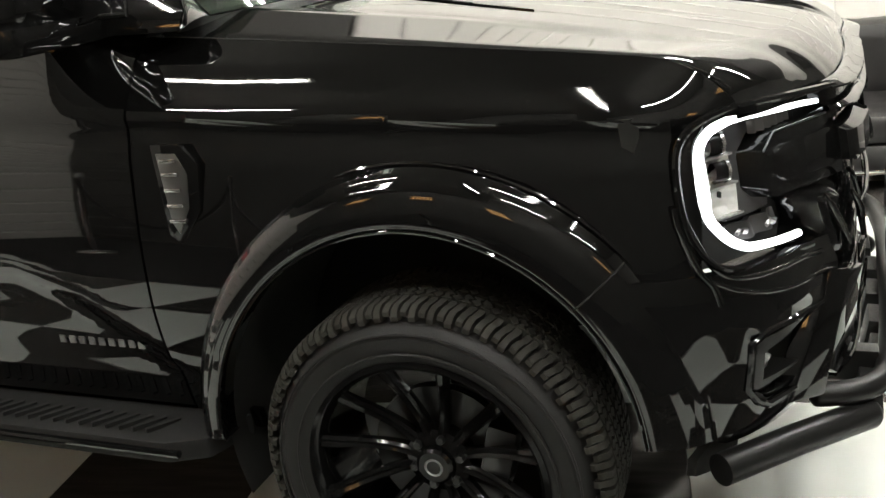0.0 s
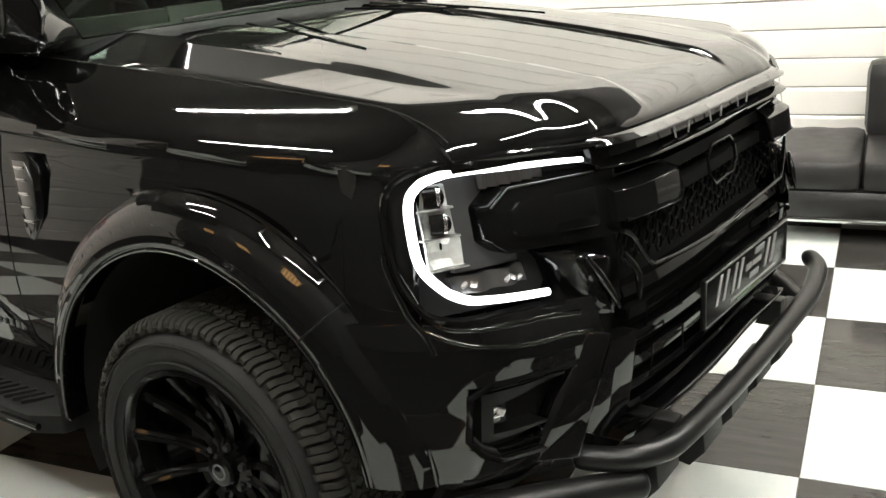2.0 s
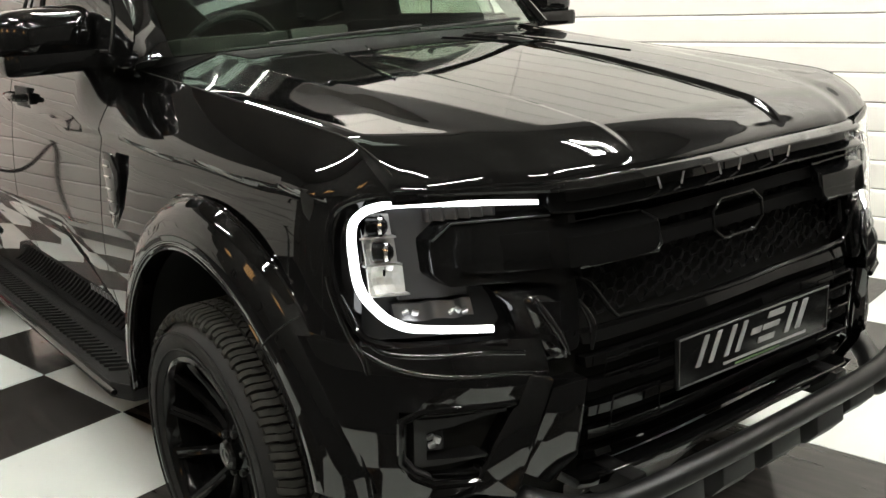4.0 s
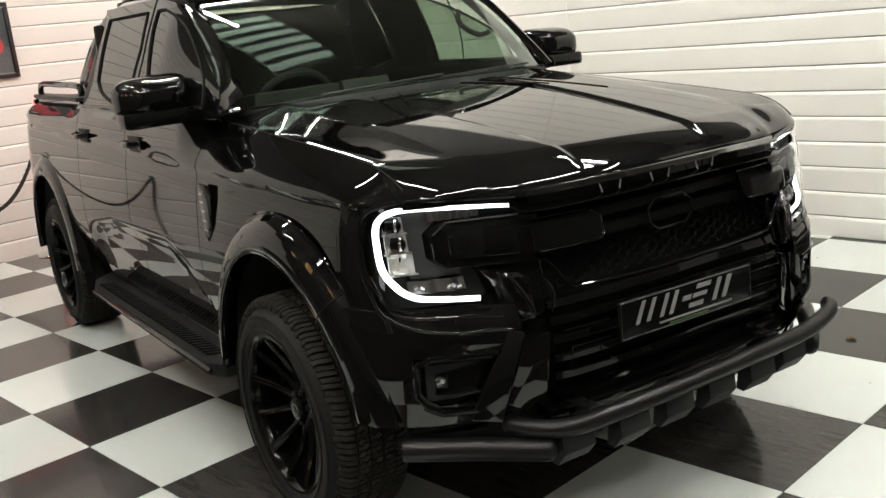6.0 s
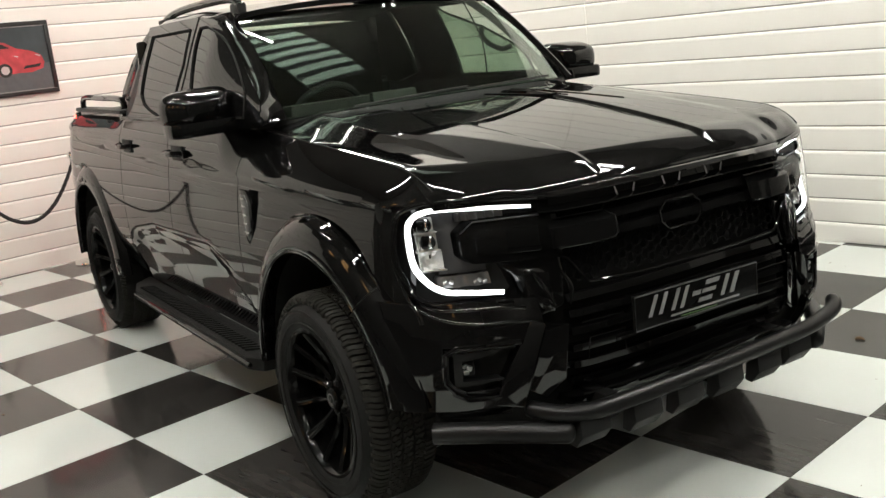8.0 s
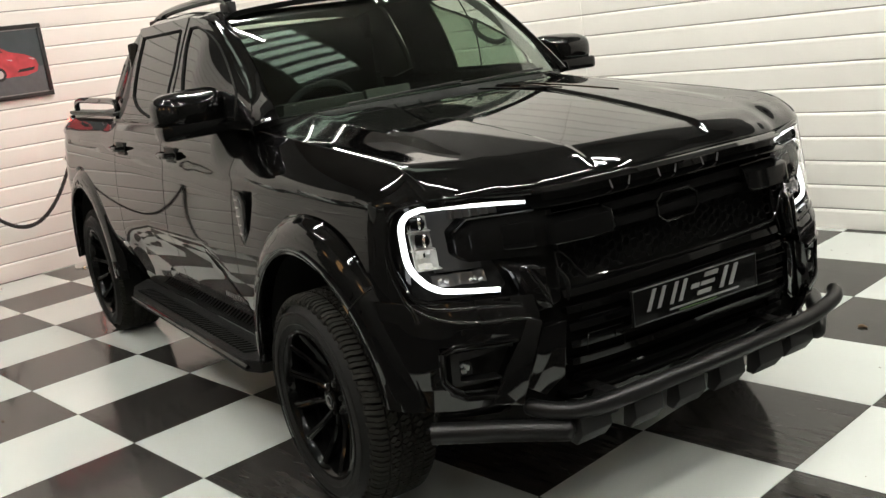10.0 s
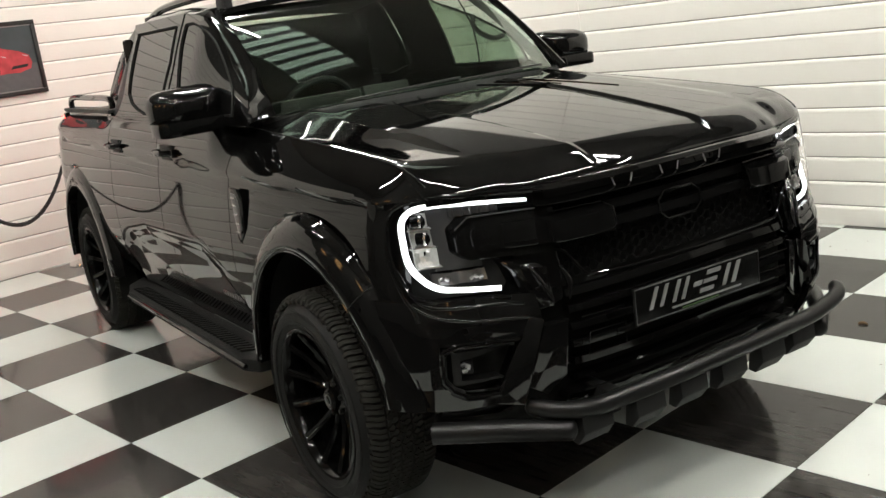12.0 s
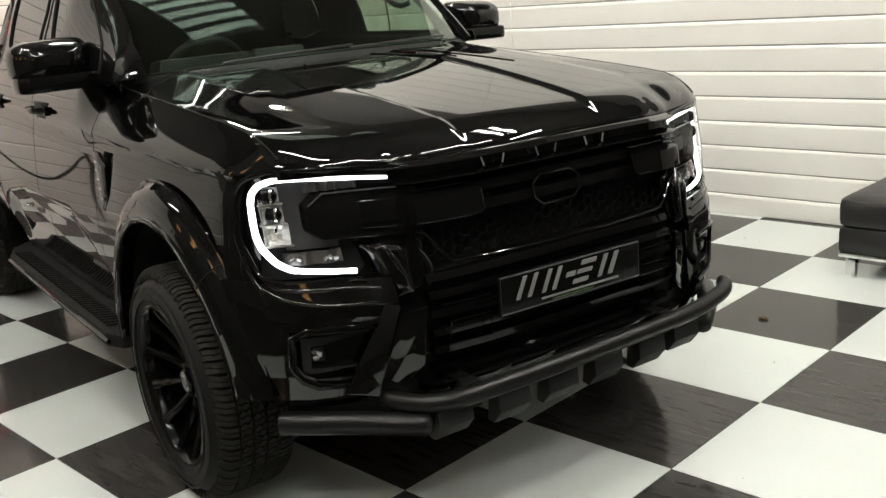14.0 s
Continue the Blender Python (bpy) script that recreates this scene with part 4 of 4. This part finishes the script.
    # wide pillar from the door frame to the windscreen
    if s < 0:
        E1 = catmull([H(-1.40, 1.838), H(-1.085, 1.803), H(-.937, 1.742), H(-.729, 1.578), H(-.545, 1.469), H(-.50, 1.409), H(-.51, 1.36)], 6)
        E2 = [ws(s * .97, min(1, max(.02, (p.z - 1.35) / .47))) for p in E1]
        out = Vector((.55, s * .65, .45)).normalized()
        part("a_pillar", surf(lambda k, v: E1[int(k)].lerp(E2[int(k)], v) + out * (.016 * math.sin(math.pi * v) * ss(0, 8, k)), range(len(E1)), span(0, 1, 9)), PAINT, car, "wide gloss black windscreen pillar")
    else:
        part("a_pillar", tube(catmull([(-.535, .735, 1.375), (-.63, .725, 1.46), (-.83, .695, 1.63), (-1.02, .665, 1.775), (-1.12, .655, 1.825)], 6), .018, 10), PAINT, car)
        part("pillar_trim", surf(lambda v, k: ws(.955, v) + Vector((-.015 - .13 * k, .03 * k, -.012)), span(.03, .97, 14), span(0, 1, 5), None, .006, (0, -1, 0)), PILLARTRIM, car, "light grey inner pillar trim")
    back = [H(-2.45, 1.385, -.03), H(-2.46, 1.42, -.035), H(-2.40, 1.62, -.06), H(-2.33, 1.77, -.06), H(-2.28, 1.83, -.04)] if s < 0 else [H(-2.66, 1.40, -.03), H(-2.70, 1.44, -.035), H(-2.62, 1.62, -.06), H(-2.50, 1.77, -.06), H(-2.36, 1.835, -.04)]
    part("c_pillar", prism([H(-2.12, 1.42, -.016), H(-2.36, 1.372, -.02), *back, H(-2.18, 1.842, -.016), H(-2.12, 1.78, -.014), H(-2.11, 1.55, -.014)], (0, s * -.03, 0), .010), PLASTIC, car, "satin black rear cab sail")
    if s > 0:
        gl.visible_shadow = False
    rail = new("roof_rail")
    rail.parent = car
    part("rail_bar", tube(catmull([(-1.13, s * .615, 1.855), (-1.22, s * .615, 1.895), (-1.5, s * .61, 1.905), (-2.0, s * .60, 1.90), (-2.25, s * .60, 1.875), (-2.33, s * .60, 1.84)], 6), .020, 10), PAINT, rail)
    for x in (-1.17, -2.27):
        part("rail_foot", box((x, s * .612, 1.85), (.10, .045, .05), .012), PLASTIC, rail)
    # mirrors
    mir = new("door_mirror")
    mir.parent = car
    def shell(a, k):
        t = 2 * math.pi * a
        c, n = math.cos(t), math.sin(t)
        pw = lambda v: math.copysign(abs(v) ** .5, v)
        sc = max(.02, math.cos(k * math.pi / 2)) ** .55
        h = .082 if n > 0 else .078
        return Vector((-.87 + .150 * math.sin(k * math.pi / 2), s * (.985 + .145 * pw(c) * sc), 1.452 + h * pw(n) * sc + .012 * (c if n > 0 else 0) * -sc))
    bm = surf(shell, [i / 36 for i in range(37)], span(0, 1, 14))
    for k in (0, 1):
        bm.faces.new([bm.verts.new(shell(i / 36, k)) for i in range(36)])
    bmesh.ops.remove_doubles(bm, verts=bm.verts[:], dist=.0005)
    part("mirror_cap", bm, PAINT, mir, "gloss black mirror cap")
    part("mirror_base", prism([(-.89, s * .80, 1.350), (-.70, s * .80, 1.350), (-.725, s * 1.10, 1.346), (-.75, s * 1.125, 1.346), (-.87, s * 1.13, 1.346)], (0, 0, .062), .018), PIANO, mir, "satin black mirror underside")
    part("mirror_glass", prism([(-.874, s * .87, 1.395), (-.874, s * 1.10, 1.395), (-.874, s * 1.10, 1.51), (-.874, s * .87, 1.51)], (-.003, 0, 0)), CHROME, mir)

# interior
part("dashboard", prism([(-.50, -.70, 1.10), (-.50, -.70, 1.34), (-.62, -.70, 1.375), (-.95, -.70, 1.345), (-1.0, -.70, 1.2), (-.95, -.70, 1.0)], (0, 1.40, 0), .02), TRIM, car, "dark dashboard top")
part("instrument_hood", prism([(-.88, -.56, 1.34), (-.86, -.56, 1.41), (-1.0, -.56, 1.40), (-1.02, -.56, 1.33)], (0, .40, 0), .02), TRIM, car)
bm = bmesh.new()
add_tube(bm, [Vector((.19 * math.cos(a) * .42 - 1.02, -.32 + .19 * math.sin(a), 1.30 + .19 * math.cos(a) * .9)) for a in span(0, 2 * math.pi * 31 / 32, 32)], .016, 8, closed=True)
add_box(bm, (-1.03, -.32, 1.29), (.05, .13, .11), .02)
add_box(bm, (-1.02, -.32, 1.30), (.02, .34, .03), .006)
part("steering_wheel", bm, LINER, car, "black steering wheel")
part("centre_screen", box((-.93, .0, 1.345), (.035, .24, .13), .012, pose(0, 0, 0, 0, -12, 0)), TRIM, car, "dark upright centre screen")
for yy in (-.37, .37):
    seat = new("front_seat")
    seat.parent = car
    part("seat_back", prism([(-1.62, yy - .24, .80), (-1.62, yy + .24, .80), (-1.76, yy + .21, 1.29), (-1.76, yy - .21, 1.29)], (-.10, 0, -.02), .03), SEAT, seat)
part("rear_bulkhead", box((-2.40, 0, 1.35), (.05, 1.50, .85), .02), SEAT, car)
part("grab_handle", tube(catmull([(-1.11, .665, 1.655), (-1.085, .64, 1.61), (-1.01, .63, 1.565), (-.92, .64, 1.535), (-.875, .665, 1.545)], 6), .013, 8), TRIM, car)

# cowl between bonnet and windscreen
part("cowl_panel", surf(lambda u, k: (hood_pt(0, .79 * u) + Vector((.03, 0, -.018))).lerp(ws(u * .99, .05) - Vector((.01, 0, .012)), k), span(-1, 1, 40), span(0, 1, 4), None, .02, (0, 0, -1)), PLASTIC, car, "black cowl panel")
# bonnet blades
for s in (-1, 1):
    for outer, wd in (([(-.55, .20), (-.30, .305), (-.05, .388), (.15, .438)], .012), ([(-.50, .10), (-.28, .215), (-.05, .318)], .005)):
        mid = catmull([(x, y, 0) for x, y in outer], 6)
        n = len(mid) - 1
        sl = [(p.x, p.y + wd * math.sin(math.pi * min(1, .15 + k / n * .85))) for k, p in enumerate(mid)] + [(p.x, p.y - wd * math.sin(math.pi * min(1, .15 + k / n * .85))) for k, p in enumerate(mid)][-2::-1]
        part("bonnet_slit", prism([(x, s * y, hood_z(x, s * y) - .004) for x, y in sl], (0, 0, .0075)), PIANO, car, "slim black bonnet slit")

# wipers
for u0, u1 in ((-.62, .10), (.08, .80)):
    blade = [ws(u, .020 + .02 * k) + Vector((.008, 0, .008)) for k, u in zip(span(0, 1, 12), span(u0, u1, 12))]
    part("wiper", tube(blade, .005, 6), PLASTIC, car, "black wiper blade")

# cargo bed
bm = bmesh.new()
add_box(bm, (-3.12, 0, .78), (1.30, 1.6, .06))
add_box(bm, (-2.50, 0, 1.08), (.05, 1.7, .60))
part("bed_floor", bm, PLASTIC, car, "black load bed")
part("tailgate", box((-3.79, 0, 1.08), (.05, 1.70, .62), .02), PAINT, car)
for s in (-1, 1):
    part("bed_cap", prism([(-2.46, s * .76, 1.395), (-3.80, s * .76, 1.395), (-3.79, s * .842, 1.395), (-3.60, s * .862, 1.395), (-2.80, s * .864, 1.395), (-2.46, s * .89, 1.395)][::s], (0, 0, .022), .008), PLASTIC, car)
    part("bed_rail", tube(catmull([(-2.60, s * .825, 1.41), (-2.64, s * .825, 1.470), (-3.1, s * .825, 1.480), (-3.55, s * .825, 1.478), (-3.62, s * .825, 1.41)], 6), .018, 10), PAINT, car)
    sail = [(-2.25, .690, 1.800), (-2.32, .690, 1.828), (-2.43, .712, 1.775), (-2.56, .745, 1.675), (-2.70, .783, 1.53), (-2.80, .80, 1.425), (-2.79, .80, 1.405), (-2.545, .815, 1.405), (-2.44, .778, 1.55), (-2.33, .732, 1.70)]
    part("sports_bar", prism([(x, s * y, z) for x, y, z in sail], (0, -s * .05, 0), .010), PAINT, car, "gloss black slanting sail behind the cab")
    part("tail_lamp", box((-3.824, s * .80, 1.2), (.014, .10, .34), .004), RED, car, "red tail lamp")

# ---------- loose things ----------
# picture on the west wall
pic = new("framed_picture")
pic.matrix_world = Matrix.Translation((XW + .03, .675, 1.809))
tagged(pic, "framed picture of a red sports car in a black frame", "picture")
W2, H2 = .40, .305
for c, sz in (((0, 0, H2 - .018), (.03, 2 * W2, .036)), ((0, 0, -H2 + .018), (.03, 2 * W2, .036)), ((0, W2 - .018, 0), (.03, .036, 2 * H2 - .072)), ((0, -W2 + .018, 0), (.03, .036, 2 * H2 - .072))):
    part("frame_bar", box(c, sz, .004), FRAME, pic)
part("print", box((-.004, 0, 0), (.008, 2 * W2 - .07, 2 * H2 - .07)), mat("print_ground", (.035, .045, .05), .3, noise_scale=6, noise_amt=.4), pic, "dark print")
REDCAR = mat("print_red", (.40, .040, .050), .35, noise_scale=14, noise_amt=.6)
PALE = mat("print_pale", (.45, .40, .40), .4)
part("printed_ground", prism([(.0005, y, z) for y, z in ((-.36, -.265), (.36, -.265), (.36, -.05), (-.36, -.03))], (.001, 0, 0)), mat("print_road", (.075, .08, .085), .4, noise_scale=20, noise_amt=.3), pic, "grey printed road")
part("printed_car", prism([(.001, y, z) for y, z in ((-.34, -.10), (-.10, -.125), (.10, -.115), (.20, -.118), (.30, -.09), (.318, -.04), (.30, .02), (.22, .06), (.10, .09), (.02, .14), (-.08, .162), (-.22, .155), (-.34, .10))], (.002, 0, 0)), REDCAR, pic, "red printed sports car")
part("printed_glass", prism([(.0035, y, z) for y, z in ((-.20, .145), (-.07, .148), (.0, .125), (.05, .095), (-.06, .092), (-.20, .10))], (.001, 0, 0)), FRAME, pic)
part("printed_intake", prism([(.0035, y, z) for y, z in ((.13, -.085), (.27, -.075), (.285, -.05), (.15, -.06))], (.001, 0, 0)), FRAME, pic)
for y0, z0 in ((.06, .035), (.245, .03)):
    part("printed_lamp", prism([(.0035, y0, z0), (.0035, y0 + .05, z0 - .012), (.0035, y0 + .045, z0 - .022), (.0035, y0 + .01, z0 - .008)], (.001, 0, 0)), PALE, pic)
for y, r in ((-.02, .058), (-.26, .055)):
    part("printed_wheel", lathe([(0, -.001), (r, -.001), (r, .001)], 20), FRAME, pic).matrix_local = Matrix.Translation((.0045, y, -.085)) @ pose(0, 0, 0, 0, 0, 90)
    part("printed_rim", lathe([(0, -.001), (r * .6, -.001), (r * .6, .001)], 20), PALE, pic).matrix_local = Matrix.Translation((.0065, y, -.085)) @ pose(0, 0, 0, 0, 0, 90)
for z in (-H2 + .040, H2 - .040):
    part("inner_trim", box((.004, 0, z), (.014, 2 * W2 - .07, .008), .001), SILVER, pic, "thin silver inner edge")
part("hanger", box((-.004, .0, H2 + .012), (.006, .03, .03), .002), SILVER, pic)


# rope posts
def rope_post(x, y):
    e = new("rope_post")
    e.matrix_world = Matrix.Translation((x, y, 0))
    b = bmesh.new()
    add_lathe(b, [(0, .03), (.03, .03), (.10, .022), (.135, .014), (.14, .0), (0, 0)], 32, "z")
    part("base", b, CHROME, e)
    part("pole", tube([(0, 0, .02), (0, 0, .92)], .022, 14), CHROME, e)
    b = bmesh.new()
    add_lathe(b, [(0, .99), (.02, .985), (.034, .965), (.034, .945), (.024, .925), (0, .92)], 20, "z")
    part("finial", b, CHROME, e)
    return tagged(e, "polished metal rope barrier post", "barrier post", "rope barrier posts")


def rope(p, q, sag):
    p, q = Vector(p), Vector(q)
    bm = bmesh.new()
    pts = [p.lerp(q, t) - Vector((0, 0, sag * (1 - (2 * t - 1) ** 2))) for t in span(0, 1, 60)]
    d = (q - p).normalized()
    n = d.cross(Vector((0, 0, 1)))
    for ph in (0, 2.1, 4.2):
        add_tube(bm, [c + .009 * (math.cos(i * 1.1 + ph) * n + math.sin(i * 1.1 + ph) * Vector((0, 0, 1))) for i, c in enumerate(pts)], .011, 6)
    return tagged(link("barrier_rope", bm, ROPE), "black twisted rope hanging between barrier posts", "rope", "barrier ropes")


posts = [(-3.64, 1.01), (-3.64, .09), (-3.64, -.80), (-2.3, -3.0), (-.9, -3.0), (.5, -3.0)]
for x, y in posts:
    rope_post(x, y)
rope((-3.60, 1.01, .93), (-3.60, .09, .93), .47)
rope((-3.60, .09, .93), (-3.60, -.80, .93), .47)
rope((-2.3, -2.96, .93), (-.9, -2.96, .93), .45)
rope((-.9, -2.96, .93), (.5, -2.96, .93), .45)


# sofa by the north wall
def cushion(c, sz, bev=.05):
    """A padded leather block: rounded edges, a slightly swollen face and shallow creases."""
    bm = box(c, sz, bev)
    bmesh.ops.subdivide_edges(bm, edges=[e for e in bm.edges if e.calc_length() > .2], cuts=9, use_grid_fill=True)
    for v in bm.verts:
        u = [(v.co[i] - c[i]) / (sz[i] / 2) for i in range(3)]
        swell = max(0, 1 - u[0] ** 4) * max(0, 1 - u[1] ** 4)
        v.co.z += (.010 * swell + .003 * math.sin(31 * v.co.x + 9 * v.co.y)) * (1 if u[2] > .5 else 0)
        v.co.y -= (.010 * max(0, 1 - u[0] ** 4) * max(0, 1 - u[2] ** 4)) * (1 if u[1] < -.5 else 0)
    return bm


sofa = new("sofa")
sofa.matrix_world = Matrix.Translation((2.76, 2.88, 0))
tagged(sofa, "low black leather sofa on chrome legs against the wall", "sofa")
part("seat_base", cushion((1.15, .44, .19), (2.3, .86, .14), .03), LEATHER, sofa)
for x0, x1 in ((0, .472), (.478, 1.38), (1.386, 2.3)):
    part("seat_cushion", cushion(((x0 + x1) / 2, .44, .335), (x1 - x0, .87, .15), .040), LEATHER, sofa)
    part("piping", tube([(x0 + .03, .012, .385), (x1 - .03, .012, .385)], .004, 6), LEATHER, sofa)
for x0, x1 in ((.462, 1.377), (1.383, 2.3)):
    part("backrest", cushion(((x0 + x1) / 2, .74, .60), (x1 - x0, .24, .40), .065), LEATHER, sofa)
for x in (.06, 2.24):
    for y in (.06, .82):
        part("sofa_leg", box((x, y, .06), (.05, .05, .12), .004), CHROME, sofa)
part("chrome_rail", box((1.15, .015, .115), (2.28, .02, .025), .003), CHROME, sofa)

# warm lit slatted panels on the near wall
for i, (x, z) in enumerate(((-1.75, 2.50), (-.10, 2.50), (1.75, 2.56), (4.95, 2.32))):
    e = new("slatted_wall_lamp")
    e.matrix_world = Matrix.Translation((x, YN + .05, z))
    tagged(e, "warm-lit slatted wooden wall lamp", "wall lamp", "slatted wall lamps")
    part("glow", box((0, 0, 0), (.50, .02, .62), .004), WARM, e, "warm glowing panel")
    for k in range(6):
        part("slat", box((-.215 + .086 * k, .025, 0), (.024, .02, .65), .004), mat("lamp_wood", (.3, .16, .07), .5) if k == 0 and i == 0 else bpy.data.materials["lamp_wood"], e)

# ---------- floor ----------
floor = link("floor", box(((XW + XE) / 2, (YN + YW) / 2, -.06), (XE - XW + .4, YW - YN + .4, .10)), GROUT, smooth=False)
tagged(floor, "black and white chequered glossy tile floor", "floor", kind="structure")
tile_mesh = {}
for par, material in ((0, WTILE), (1, BTILE)):
    bm = box((0, 0, -.005), (TILE - .0025, TILE - .0025, .010), .0012)
    bmesh.ops.recalc_face_normals(bm, faces=bm.faces[:])
    me = bpy.data.meshes.new("tile")
    bm.to_mesh(me)
    bm.free()
    me.materials.append(material)
    tile_mesh[par] = me
for i in range(math.floor(XW / TILE), 7):
    for j in range(-3, math.ceil(YW / TILE)):
        ob = new("tile", tile_mesh[(i + j) % 2])
        ob.parent = floor
        ob.location = ((i + .5) * TILE, (j + .5) * TILE, 0)
carpet_x, carpet_y = 7 * TILE, -3 * TILE
tagged(link("floor_carpet", box(((XW + XE) / 2, (YN + carpet_y) / 2, -.004), (XE - XW, carpet_y - YN, .012)), CARPET, smooth=False), "dark carpet floor along the dark wall", "carpet", kind="structure")
tagged(link("floor_carpet_end", box(((carpet_x + XE) / 2, (carpet_y + YW) / 2, -.004), (XE - carpet_x, YW - carpet_y, .012)), CARPET, smooth=False), "dark carpet floor at the dark end", "carpet", kind="structure")

# crumbs and dust specks on the tiles
rng = random.Random(7)
DIRT = mat("floor_dirt", (0.10, 0.06, 0.03), 0.9, noise_scale=200, noise_amt=0.5)
bm = bmesh.new()
for k in range(150):
    x, y = rng.uniform(-2.5, 4.3), rng.uniform(-1.7, 3.6)
    r = rng.uniform(.0012, .0035) if k % 12 else rng.uniform(.005, .009)
    vs = bmesh.ops.create_icosphere(bm, subdivisions=1, radius=r, matrix=Matrix.Translation((x, y, r * .25)) @ pose(0, 0, 0, 0, 0, rng.uniform(0, 180)) @ Matrix.Diagonal((rng.uniform(1, 2.2), 1, .3, 1)))
tagged(link("floor_specks", bm, DIRT), "scattered brown crumbs and dust specks on the tiles", "dirt", kind="stuff")
# one larger crumb on a black tile
tagged(link("floor_crumb", tube(catmull([(2.735, 2.08, .004), (2.755, 2.092, .007), (2.78, 2.085, .004)], 4), [.003, .006, .008, .009, .008, .007, .006, .005, .002], 8), DIRT), "brown leaf crumb lying on a black tile", "crumb")
